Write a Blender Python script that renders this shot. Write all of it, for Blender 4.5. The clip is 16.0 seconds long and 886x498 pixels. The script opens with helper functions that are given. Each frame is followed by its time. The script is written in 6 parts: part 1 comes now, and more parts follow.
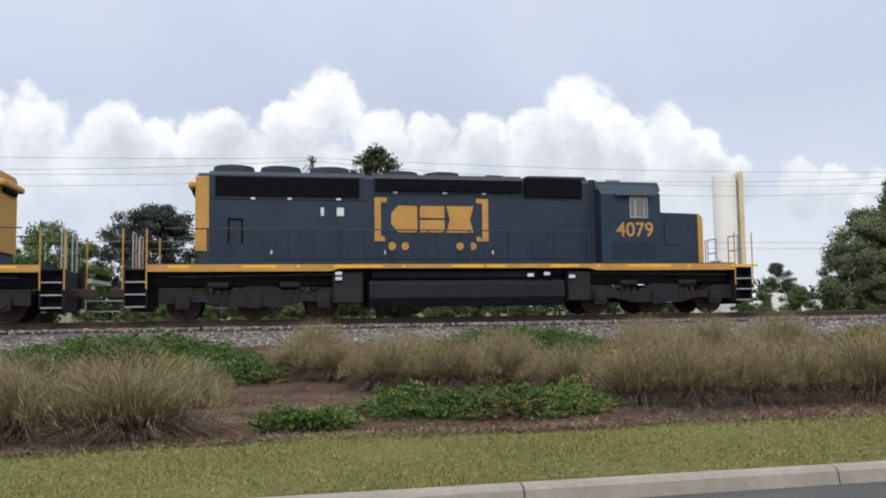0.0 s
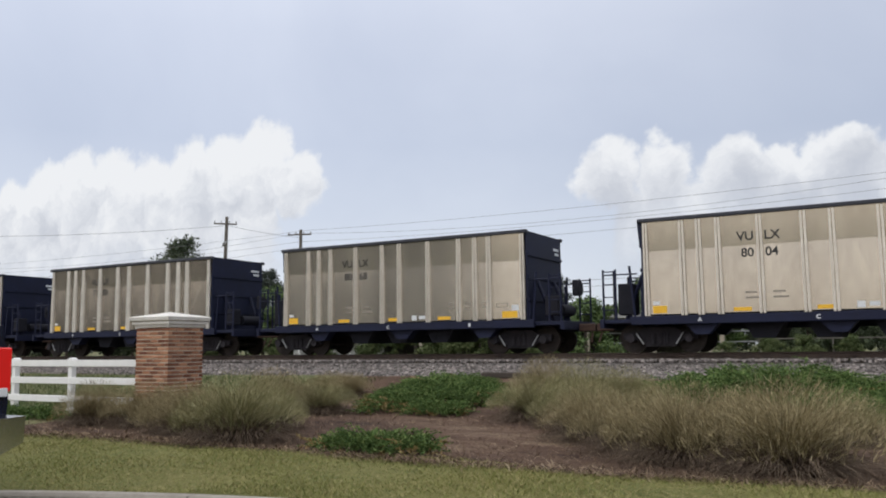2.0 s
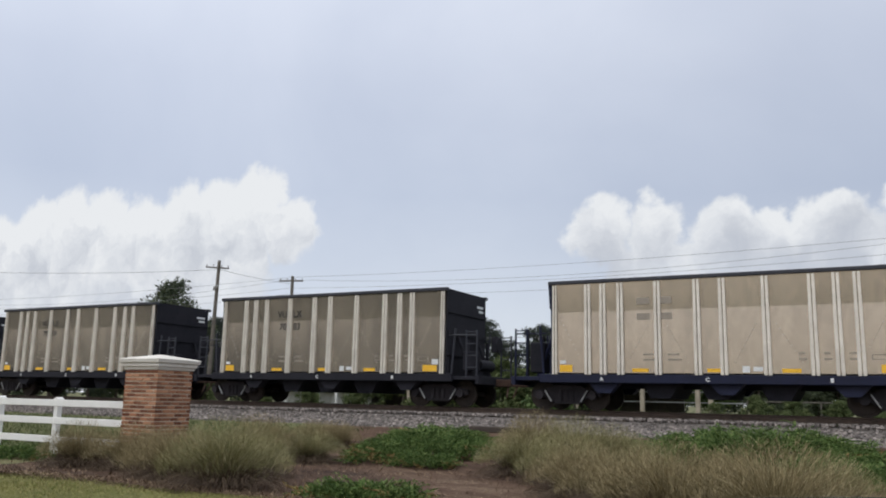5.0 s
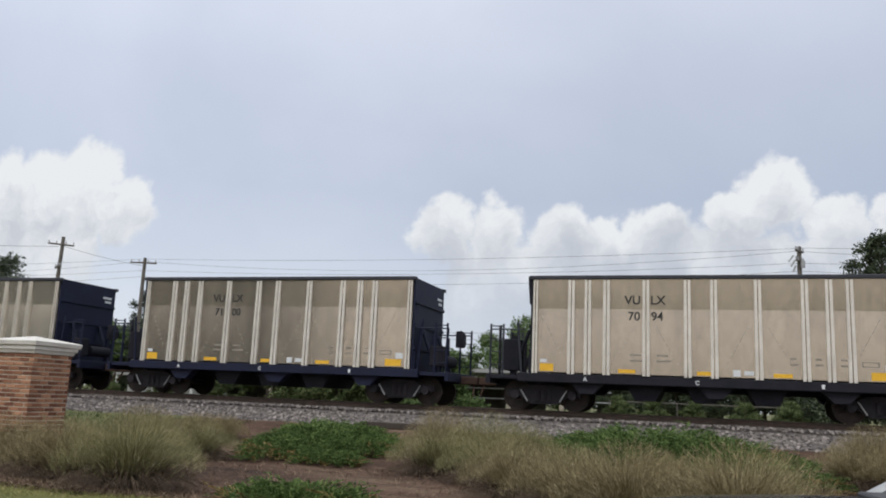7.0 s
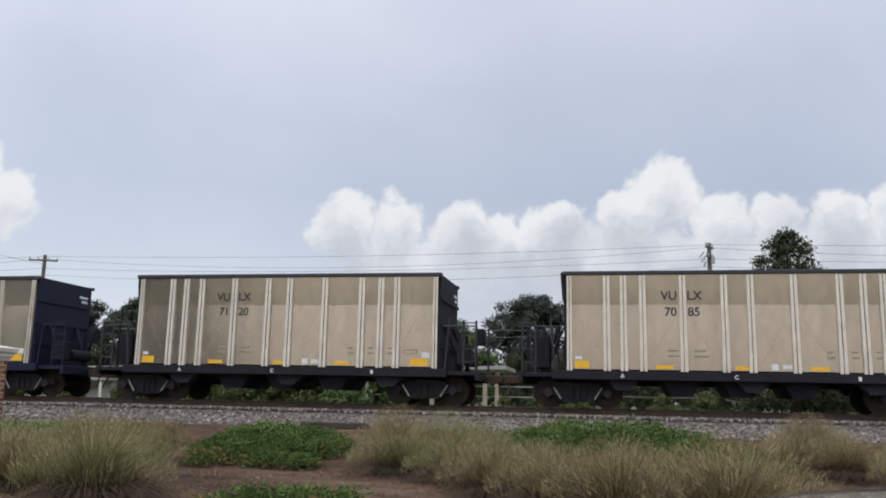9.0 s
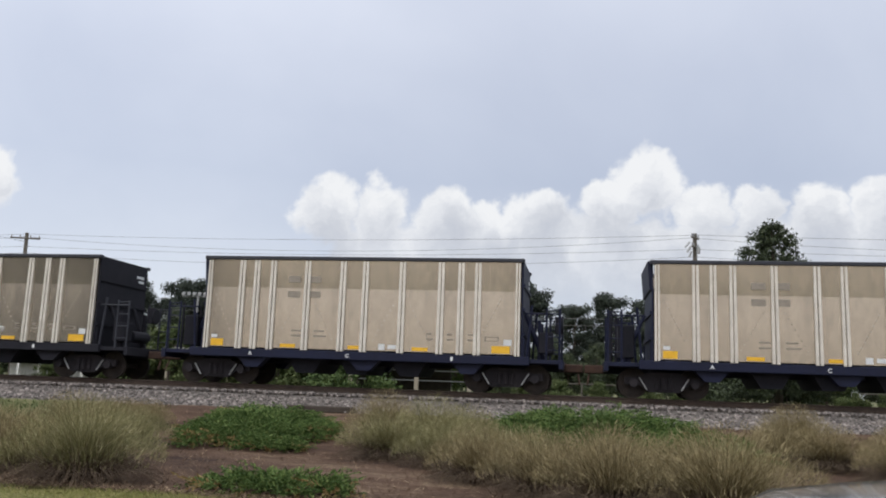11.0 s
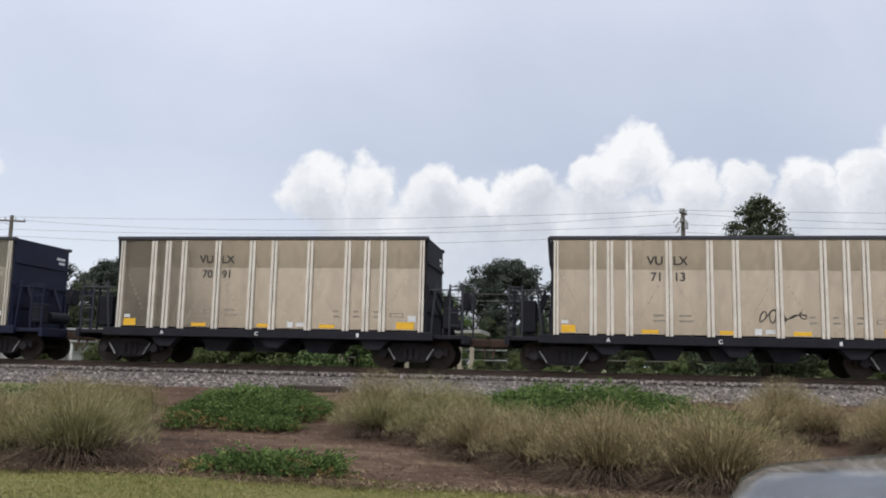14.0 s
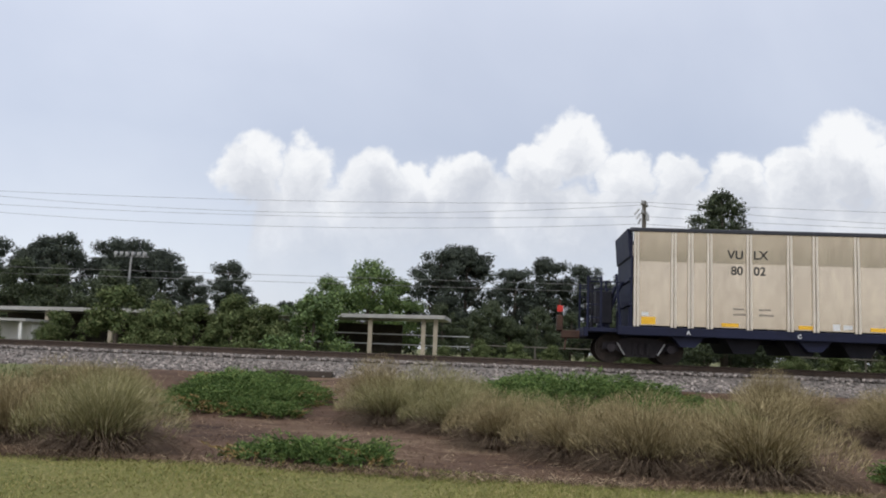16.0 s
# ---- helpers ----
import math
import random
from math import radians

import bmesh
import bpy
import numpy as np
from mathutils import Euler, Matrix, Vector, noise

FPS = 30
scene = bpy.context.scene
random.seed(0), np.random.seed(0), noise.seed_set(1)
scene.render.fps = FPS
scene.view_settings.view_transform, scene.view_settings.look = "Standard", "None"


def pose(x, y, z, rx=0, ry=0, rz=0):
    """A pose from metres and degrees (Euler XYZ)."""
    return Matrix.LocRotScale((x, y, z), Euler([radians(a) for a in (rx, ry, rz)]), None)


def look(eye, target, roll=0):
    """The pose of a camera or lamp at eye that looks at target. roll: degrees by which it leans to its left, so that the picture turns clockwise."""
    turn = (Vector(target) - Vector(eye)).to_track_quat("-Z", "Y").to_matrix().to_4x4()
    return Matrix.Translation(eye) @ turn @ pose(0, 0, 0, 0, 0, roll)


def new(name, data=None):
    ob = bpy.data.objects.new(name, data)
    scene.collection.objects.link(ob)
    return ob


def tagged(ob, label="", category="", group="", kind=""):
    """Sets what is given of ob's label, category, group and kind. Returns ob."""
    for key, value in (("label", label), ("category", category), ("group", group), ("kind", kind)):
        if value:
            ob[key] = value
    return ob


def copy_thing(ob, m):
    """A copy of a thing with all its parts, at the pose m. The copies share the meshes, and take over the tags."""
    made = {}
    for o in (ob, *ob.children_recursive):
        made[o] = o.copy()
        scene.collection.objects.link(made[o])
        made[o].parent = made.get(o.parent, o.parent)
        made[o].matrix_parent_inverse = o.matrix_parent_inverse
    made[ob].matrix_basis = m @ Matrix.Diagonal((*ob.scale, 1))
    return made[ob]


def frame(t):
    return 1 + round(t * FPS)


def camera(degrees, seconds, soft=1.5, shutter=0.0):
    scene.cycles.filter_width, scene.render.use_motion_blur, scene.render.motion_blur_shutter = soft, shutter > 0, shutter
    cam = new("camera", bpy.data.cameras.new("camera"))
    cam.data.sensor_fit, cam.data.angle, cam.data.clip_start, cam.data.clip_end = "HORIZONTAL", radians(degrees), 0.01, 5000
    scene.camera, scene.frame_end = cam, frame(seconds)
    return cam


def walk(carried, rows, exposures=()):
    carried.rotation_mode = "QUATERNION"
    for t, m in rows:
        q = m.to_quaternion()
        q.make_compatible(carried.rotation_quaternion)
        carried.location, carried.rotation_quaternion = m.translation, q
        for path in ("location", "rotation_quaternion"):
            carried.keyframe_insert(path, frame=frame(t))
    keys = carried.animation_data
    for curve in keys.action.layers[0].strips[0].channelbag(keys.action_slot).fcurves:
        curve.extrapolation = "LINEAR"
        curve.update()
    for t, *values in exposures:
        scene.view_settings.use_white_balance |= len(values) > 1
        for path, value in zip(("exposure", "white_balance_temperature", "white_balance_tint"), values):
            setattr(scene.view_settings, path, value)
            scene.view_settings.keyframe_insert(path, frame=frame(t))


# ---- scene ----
cam = camera(56.1, 16.0, soft=1.9)
PATH = [
    (0, (1.378, -26.857, 0.218), (1.793, -24.906, 0.365), -0.8),
    (0.5, (1.361, -26.842, 0.207), (1.312, -24.857, 0.446), -0.9),
    (1, (1.23, -26.907, 0.239), (0.907, -24.939, 0.385), 0.4),
    (1.5, (1.205, -26.813, 0.238), (0.42, -24.993, 0.51), -0.7),
    (2, (1.171, -26.773, 0.228), (0.192, -25.045, 0.464), -0.6),
    (2.5, (1.317, -27.0, 0.177), (0.137, -25.416, 0.49), 0.4),
    (3, (1.322, -26.921, 0.192), (0.303, -25.221, 0.459), 2.5),
    (3.5, (1.333, -26.938, 0.223), (0.322, -25.242, 0.544), 0.4),
    (6, (0.687, -26.873, 0.194), (-0.161, -25.098, 0.552), 3.6),
    (6.5, (0.108, -26.835, 0.183), (-0.606, -24.999, 0.525), 3.2),
    (7, (-0.509, -26.862, 0.189), (-1.12, -24.991, 0.546), 2.5),
    (7.5, (-0.971, -26.92, 0.177), (-1.47, -25.021, 0.557), 1.8),
    (8, (-1.304, -26.966, 0.187), (-1.731, -25.047, 0.551), 1.7),
    (8.5, (-1.547, -26.947, 0.187), (-1.955, -25.021, 0.541), 1.0),
    (9, (-1.676, -27.02, 0.185), (-2.054, -25.089, 0.541), 1.2),
    (9.5, (-1.781, -26.995, 0.165), (-2.154, -25.066, 0.539), 2.7),
    (12, (-1.855, -26.992, 0.199), (-2.177, -25.04, 0.491), 1.6),
    (12.5, (-1.843, -27.011, 0.201), (-2.163, -25.058, 0.492), 1.6),
    (13, (-1.863, -26.983, 0.197), (-2.18, -25.028, 0.481), 1.3),
    (13.5, (-1.871, -26.96, 0.199), (-2.183, -25.004, 0.475), 1.2),
    (14, (-1.895, -26.964, 0.2), (-2.206, -25.008, 0.471), 1.3),
    (14.5, (-1.933, -27.012, 0.206), (-2.248, -25.055, 0.478), 1.3),
    (15, (-2.119, -27.047, 0.208), (-2.426, -25.091, 0.487), 1.3),
    (15.5, (-2.595, -26.984, 0.19), (-2.814, -25.013, 0.45), 2.4),
    (16, (-3.303, -27.026, 0.207), (-3.464, -25.047, 0.447), 2.2),
]
walk(cam, [(t, look(eye, target, roll)) for t, eye, target, roll in PATH], exposures=[(0, 0.1, 6420, 10), (1.2, 0.08, 6420, 10), (2.5, -0.19, 6380, 10), (6.5, -0.16, 6380, 9), (9.5, -0.14, 6400, 10), (12, -0.03, 6450, 10), (16, 0.0, 6450, 10)])

# ---- world, sun ----
PUFFS = [(-0.328, 0.218, 0.038), (-0.256, 0.218, 0.034), (-0.172, 0.208, 0.037), (-0.112, 0.199, 0.028), (-0.06, 0.205, 0.034),
         (0.025, 0.223, 0.032), (0.078, 0.252, 0.039), (0.137, 0.222, 0.029), (0.194, 0.215, 0.026), (0.266, 0.208, 0.035),
         (0.343, 0.215, 0.04), (0.395, 0.248, 0.045), (0.453, 0.217, 0.037), (0.521, 0.222, 0.041), (0.57, 0.21, 0.034),
         (0.606, 0.173, 0.035), (0.716, 0.158, 0.035), (0.777, 0.155, 0.036), (0.839, 0.148, 0.036), (0.92, 0.14, 0.04)]
PUFFS_WEST = [(-0.90, 0.305, 0.055), (-0.975, 0.296, 0.06), (-1.06, 0.284, 0.06), (-0.83, 0.25, 0.05), (-1.16, 0.272, 0.066),
              (-1.257, 0.288, 0.066), (-1.354, 0.295, 0.07), (-1.45, 0.295, 0.066), (-1.55, 0.275, 0.07), (-1.66, 0.245, 0.075), (-1.78, 0.215, 0.08)]


def ramp(nt, fac, stops, mode="LINEAR"):
    n = nt.nodes.new("ShaderNodeValToRGB")
    n.color_ramp.interpolation = mode
    el = n.color_ramp.elements
    while len(el) < len(stops):
        el.new(0.5)
    for e, (p, c) in zip(el, stops):
        e.position = p
        e.color = (*c, 1) if len(c) == 3 else c
    nt.links.new(fac, n.inputs[0])
    return n.outputs[0]


def math_node(nt, op, a, b=None, c=None):
    n = nt.nodes.new("ShaderNodeMath")
    n.operation = op
    for i, v in enumerate((a, b, c)):
        if v is None:
            continue
        if isinstance(v, (int, float)):
            n.inputs[i].default_value = v
        else:
            nt.links.new(v, n.inputs[i])
    return n.outputs[0]


def noise_node(nt, vec, scale, detail=4.0, rough=0.55, dist=0.0):
    n = nt.nodes.new("ShaderNodeTexNoise")
    n.inputs["Scale"].default_value, n.inputs["Detail"].default_value = scale, detail
    n.inputs["Roughness"].default_value, n.inputs["Distortion"].default_value = rough, dist
    if vec is not None:
        nt.links.new(vec, n.inputs["Vector"])
    return n


def mix_node(nt, fac, a, b, blend="MIX"):
    n = nt.nodes.new("ShaderNodeMix")
    n.data_type, n.blend_type = "RGBA", blend
    for sock, v in ((n.inputs[0], fac), (n.inputs[6], a), (n.inputs[7], b)):
        if isinstance(v, (int, float)):
            sock.default_value = v
        elif isinstance(v, tuple):
            sock.default_value = (*v[:3], 1)
        else:
            nt.links.new(v, sock)
    return n.outputs[2]


def build_world():
    w = bpy.data.worlds.new("overcast_sky")
    scene.world = w
    w.use_nodes = True
    nt = w.node_tree
    nt.nodes.clear()
    L = nt.links.new
    out = nt.nodes.new("ShaderNodeOutputWorld")
    bg = nt.nodes.new("ShaderNodeBackground")
    L(bg.outputs[0], out.inputs[0])
    tc = nt.nodes.new("ShaderNodeTexCoord")
    sep = nt.nodes.new("ShaderNodeSeparateXYZ")
    L(tc.outputs["Generated"], sep.inputs[0])
    x, y, z = sep.outputs
    ys = math_node(nt, "MAXIMUM", y, 0.05)
    u, v = math_node(nt, "DIVIDE", x, ys), math_node(nt, "DIVIDE", z, ys)
    comb = nt.nodes.new("ShaderNodeCombineXYZ")
    L(u, comb.inputs[0]), L(v, comb.inputs[1])
    # ragged cloud edges: the plane of directions is warped at two scales
    big = noise_node(nt, comb.outputs[0], 11.0, 4.0, 0.55)
    fine = noise_node(nt, comb.outputs[0], 42.0, 3.0, 0.6)

    def warp(src, amount):
        a = nt.nodes.new("ShaderNodeVectorMath")
        a.operation = "SUBTRACT"
        L(src.outputs["Color"], a.inputs[0])
        a.inputs[1].default_value = (0.5, 0.5, 0.5)
        b = nt.nodes.new("ShaderNodeVectorMath")
        b.operation = "SCALE"
        L(a.outputs[0], b.inputs[0])
        b.inputs["Scale"].default_value = amount
        return b.outputs[0]

    def add(a, b):
        n = nt.nodes.new("ShaderNodeVectorMath")
        n.operation = "ADD"
        L(a, n.inputs[0]), L(b, n.inputs[1])
        return n.outputs[0]

    p3 = add(add(comb.outputs[0], warp(big, 0.075)), warp(fine, 0.026))
    flat = nt.nodes.new("ShaderNodeVectorMath")
    flat.operation = "MULTIPLY"
    L(p3, flat.inputs[0])
    flat.inputs[1].default_value = (1, 1, 0)
    p = flat.outputs[0]
    psep = nt.nodes.new("ShaderNodeSeparateXYZ")
    L(p, psep.inputs[0])

    def bank(puffs, at):
        field = None
        for cu, cv, r in puffs:
            d = nt.nodes.new("ShaderNodeVectorMath")
            d.operation = "DISTANCE"
            L(at, d.inputs[0])
            d.inputs[1].default_value = (cu, cv, 0)
            f = math_node(nt, "MULTIPLY_ADD", d.outputs["Value"], -1.0 / (1.28 * r), 1.0)
            field = f if field is None else math_node(nt, "MAXIMUM", field, f)
        return field

    field = bank(PUFFS + PUFFS_WEST, p)
    # how much cloud lies over a point, towards the light
    lift = nt.nodes.new("ShaderNodeVectorMath")
    lift.operation = "ADD"
    L(p, lift.inputs[0])
    lift.inputs[1].default_value = (-0.008, 0.026, 0)
    over = nt.nodes.new("ShaderNodeMapRange")
    over.interpolation_type = "SMOOTHSTEP"
    L(bank(PUFFS + PUFFS_WEST, lift.outputs[0]), over.inputs[0])
    over.inputs[1].default_value, over.inputs[2].default_value = -0.1, 0.75
    over.inputs[3].default_value, over.inputs[4].default_value = 0.15, -0.04
    # the white body of the bank hangs below its heads and dissolves into haze
    body_e = math_node(nt, "SUBTRACT", 0.215, psep.outputs[1])
    body_u = math_node(nt, "SUBTRACT", 0.46, math_node(nt, "ABSOLUTE", math_node(nt, "SUBTRACT", psep.outputs[0], 0.13)))
    body = math_node(nt, "MULTIPLY", math_node(nt, "MINIMUM", body_e, body_u), 16.0)
    west_e = math_node(nt, "SUBTRACT", 0.295, psep.outputs[1])
    west_u = math_node(nt, "SUBTRACT", -0.86, psep.outputs[0])
    body2 = math_node(nt, "MULTIPLY", math_node(nt, "MINIMUM", west_e, west_u), 14.0)
    full = math_node(nt, "MAXIMUM", field, math_node(nt, "MAXIMUM", body, body2))
    mask = nt.nodes.new("ShaderNodeMapRange")
    mask.interpolation_type = "SMOOTHSTEP"
    L(full, mask.inputs[0])
    mask.inputs[1].default_value, mask.inputs[2].default_value = 0.0, 0.3
    front = math_node(nt, "GREATER_THAN", y, 0.06)
    # clear-air layer: pale overcast with soft streaks
    soft = noise_node(nt, tc.outputs["Generated"], 2.3, 5.0, 0.55, 0.4)
    sky = ramp(nt, z, [(0.0, (0.66, 0.685, 0.74)), (0.09, (0.63, 0.67, 0.75)), (0.24, (0.525, 0.575, 0.69)), (0.36, (0.59, 0.635, 0.75)),
                       (0.5, (0.74, 0.78, 0.89)), (0.72, (1.1, 1.1, 1.14)), (1.0, (1.4, 1.4, 1.42))])
    streak = ramp(nt, soft.outputs[0], [(0.3, (0.9, 0.91, 0.93)), (0.7, (1.07, 1.06, 1.04))])
    sky = mix_node(nt, 1.0, sky, streak, "MULTIPLY")
    nishita = nt.nodes.new("ShaderNodeTexSky")
    nishita.sky_type, nishita.sun_disc = "NISHITA", False
    nishita.sun_elevation, nishita.sun_rotation = SUN_EL, SUN_ROT
    # the sunlit side of the sky, behind the viewer
    back = nt.nodes.new("ShaderNodeMapRange")
    back.interpolation_type = "SMOOTHSTEP"
    L(y, back.inputs[0])
    back.inputs[1].default_value, back.inputs[2].default_value = 0.05, -0.55
    sky = mix_node(nt, back.outputs[0], sky, mix_node(nt, 1.0, sky, ramp(nt, z, [(0.0, (1.66, 1.4, 1.12)), (0.22, (1.62, 1.42, 1.18)), (0.5, (1.45, 1.42, 1.36))]), "MULTIPLY"))
    wide = nt.nodes.new("ShaderNodeMapRange")
    L(x, wide.inputs[0])
    wide.inputs[1].default_value, wide.inputs[2].default_value = -0.1, -0.7
    sky = mix_node(nt, wide.outputs[0], sky, mix_node(nt, 1.0, sky, (1.2, 1.19, 1.17), "MULTIPLY"))
    air = mix_node(nt, 1.0, nishita.outputs[0], (0.012, 0.012, 0.012), "MULTIPLY")
    sky = mix_node(nt, 1.0, sky, air, "ADD")
    # cloud tone: bright heads, greyer folds and base
    fold = noise_node(nt, p, 11.0, 5.0, 0.62)
    tone = math_node(nt, "MULTIPLY_ADD", fold.outputs[0], 1.05, math_node(nt, "MULTIPLY_ADD", psep.outputs[1], 2.5, -0.66))
    tone = math_node(nt, "ADD", tone, over.outputs[0])
    cloud = ramp(nt, tone, [(0.12, (0.58, 0.61, 0.68)), (0.3, (0.67, 0.695, 0.75)), (0.46, (0.80, 0.82, 0.86)), (0.62, (0.93, 0.94, 0.955))])
    low = nt.nodes.new("ShaderNodeMapRange")
    low.interpolation_type = "SMOOTHSTEP"
    L(psep.outputs[1], low.inputs[0])
    low.inputs[1].default_value, low.inputs[2].default_value = 0.05, 0.21
    m = math_node(nt, "MULTIPLY", math_node(nt, "MULTIPLY", mask.outputs[0], front), math_node(nt, "MULTIPLY_ADD", low.outputs[0], 0.9, 0.1))
    L(mix_node(nt, m, sky, cloud), bg.inputs[0])
    bg.inputs[1].default_value = 1.0


SUN_EL, SUN_ROT = radians(48), radians(200)
build_world()
sun = new("sun", bpy.data.lights.new("sun", "SUN"))
sun.data.energy, sun.data.angle, sun.data.color = 0.9, radians(14), (1.0, 0.97, 0.92)
sun.matrix_world = look((-30, -70, 85), (0, 0, 0))


# ---- materials ----
def material(name, c1, c2, scale=3.0, rough=0.7, metal=0.0, bump=0.0, bump_scale=40.0, c3=None, island=False, random=False, stretch=(1, 1, 1), spec=0.5, rough2=None, amount=(0.35, 0.65)):
    """Two colours mixed by noise at two scales, with fine relief; c3 is a third, rarer colour."""
    m = bpy.data.materials.new(name)
    m.use_nodes = True
    nt = m.node_tree
    b = nt.nodes["Principled BSDF"]
    tc = nt.nodes.new("ShaderNodeTexCoord")
    mp = nt.nodes.new("ShaderNodeMapping")
    mp.inputs["Scale"].default_value = stretch
    nt.links.new(tc.outputs["Object"], mp.inputs[0])
    n1 = noise_node(nt, mp.outputs[0], scale, 5.0, 0.6)
    n2 = noise_node(nt, mp.outputs[0], scale * 9, 3.0, 0.6)
    f = math_node(nt, "MULTIPLY_ADD", n2.outputs[0], 0.35, math_node(nt, "MULTIPLY", n1.outputs[0], 0.65))
    if island:
        g = nt.nodes.new("ShaderNodeNewGeometry")
        f = math_node(nt, "MULTIPLY_ADD", g.outputs["Random Per Island"], 0.55, math_node(nt, "MULTIPLY", f, 0.45))
    if random:
        o = nt.nodes.new("ShaderNodeObjectInfo")
        f = math_node(nt, "MULTIPLY_ADD", o.outputs["Random"], 0.5, math_node(nt, "MULTIPLY", f, 0.5))
    stops = [(amount[0], c1), (amount[1], c2)]
    if c3:
        stops.append((min(0.98, amount[1] + 0.16), c3))
    col = ramp(nt, f, stops)
    nt.links.new(col, b.inputs["Base Color"])
    b.inputs["Metallic"].default_value = metal
    b.inputs["Specular IOR Level"].default_value = spec
    r2 = rough2 if rough2 is not None else min(1.0, rough + 0.12)
    nt.links.new(math_node(nt, "MULTIPLY_ADD", n1.outputs[0], r2 - rough, rough), b.inputs["Roughness"])
    if bump:
        n3 = noise_node(nt, mp.outputs[0], bump_scale, 4.0, 0.6)
        bp = nt.nodes.new("ShaderNodeBump")
        bp.inputs["Strength"].default_value, bp.inputs["Distance"].default_value = bump, 0.02
        nt.links.new(n3.outputs[0], bp.inputs["Height"])
        nt.links.new(bp.outputs[0], b.inputs["Normal"])
    return m


ASPHALT = material("asphalt", (0.05, 0.05, 0.05), (0.085, 0.083, 0.08), 1.2, 0.85, bump=0.5, bump_scale=120)
CONCRETE = material("kerb_concrete", (0.235, 0.215, 0.185), (0.34, 0.315, 0.275), 1.6, 0.9, bump=0.5, bump_scale=60, c3=(0.13, 0.12, 0.10), spec=0.3)
LAWN = material("lawn_soil", (0.095, 0.105, 0.033), (0.175, 0.16, 0.06), 0.5, 0.95, bump=0.6, bump_scale=50, c3=(0.33, 0.26, 0.14), spec=0.2)
MULCH = material("pine_straw_mulch", (0.033, 0.019, 0.014), (0.095, 0.058, 0.04), 0.45, 0.95, bump=1.0, bump_scale=24, c3=(0.20, 0.15, 0.102), amount=(0.37, 0.54), spec=0.2, stretch=(0.7, 1.3, 1))
FIELD = material("rough_grass_ground", (0.07, 0.08, 0.028), (0.14, 0.135, 0.05), 0.7, 0.95, bump=0.6, bump_scale=20, c3=(0.2, 0.17, 0.09))
BALLAST = material("ballast_bed", (0.10, 0.09, 0.084), (0.19, 0.172, 0.16), 9, 0.9, bump=1.0, bump_scale=30)
STONE = material("granite_ballast", (0.11, 0.10, 0.096), (0.24, 0.215, 0.202), 6, 0.9, island=True, c3=(0.38, 0.34, 0.32), spec=0.25)
RAIL = material("rail_steel", (0.04, 0.029, 0.024), (0.08, 0.056, 0.044), 5, 0.6, metal=0.4, bump=0.3, bump_scale=60)
TIE = material("creosote_timber", (0.05, 0.04, 0.033), (0.11, 0.09, 0.07), 3, 0.9, bump=0.5, bump_scale=40, random=True)
BRICK = material("red_brick", (0.15, 0.06, 0.035), (0.36, 0.175, 0.10), 8, 0.9, bump=0.5, bump_scale=90, random=True, c3=(0.46, 0.25, 0.15), spec=0.3, amount=(0.3, 0.62))
MORTAR = material("mortar", (0.46, 0.39, 0.31), (0.58, 0.50, 0.41), 12, 0.95, bump=0.4, bump_scale=120)
CAST = material("cast_stone", (0.56, 0.54, 0.50), (0.70, 0.68, 0.64), 3, 0.7, bump=0.2, bump_scale=60, c3=(0.45, 0.43, 0.39))
VINYL = material("white_vinyl", (0.76, 0.76, 0.75), (0.83, 0.83, 0.82), 2, 0.4, rough2=0.55)
GRASS_LAWN = material("lawn_blades", (0.13, 0.145, 0.04), (0.225, 0.22, 0.076), 0.35, 0.85, island=True, c3=(0.34, 0.285, 0.14), amount=(0.3, 0.6), spec=0.25)
TUFT = material("dry_ornamental_grass", (0.135, 0.11, 0.056), (0.325, 0.27, 0.15), 0.9, 0.85, island=True, c3=(0.50, 0.43, 0.27), spec=0.2)
TUFT_GREEN = material("green_ornamental_grass", (0.13, 0.13, 0.056), (0.31, 0.285, 0.145), 0.9, 0.85, island=True, c3=(0.50, 0.45, 0.30), spec=0.2)
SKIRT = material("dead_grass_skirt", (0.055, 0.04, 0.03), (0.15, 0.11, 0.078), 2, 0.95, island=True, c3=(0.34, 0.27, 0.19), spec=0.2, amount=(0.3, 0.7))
STRAW = material("dry_straw", (0.065, 0.04, 0.027), (0.19, 0.13, 0.085), 0.6, 0.95, island=True, c3=(0.42, 0.34, 0.23), spec=0.2)
JUNIPER = material("juniper_needles", (0.042, 0.08, 0.022), (0.105, 0.165, 0.046), 2.2, 0.85, island=True, c3=(0.20, 0.25, 0.085), spec=0.25, amount=(0.3, 0.64))
JUNIPER_TIP = material("browned_juniper_tips", (0.16, 0.11, 0.045), (0.27, 0.20, 0.085), 2.6, 0.85, island=True, c3=(0.30, 0.28, 0.12), spec=0.2)
LEAF_DARK = material("dark_leaves", (0.022, 0.034, 0.016), (0.05, 0.07, 0.03), 0.6, 0.7, island=True, c3=(0.085, 0.105, 0.045))
LEAF_PINE = material("pine_needles", (0.020, 0.030, 0.024), (0.040, 0.054, 0.038), 0.6, 0.8, island=True, c3=(0.068, 0.082, 0.055))
LEAF_WILLOW = material("grey_green_leaves", (0.075, 0.095, 0.05), (0.14, 0.165, 0.09), 0.6, 0.85, island=True, c3=(0.21, 0.235, 0.14), spec=0.2)
LEAF_BRIGHT = material("fresh_leaves", (0.045, 0.085, 0.022), (0.105, 0.16, 0.045), 0.6, 0.7, island=True, c3=(0.17, 0.23, 0.07))
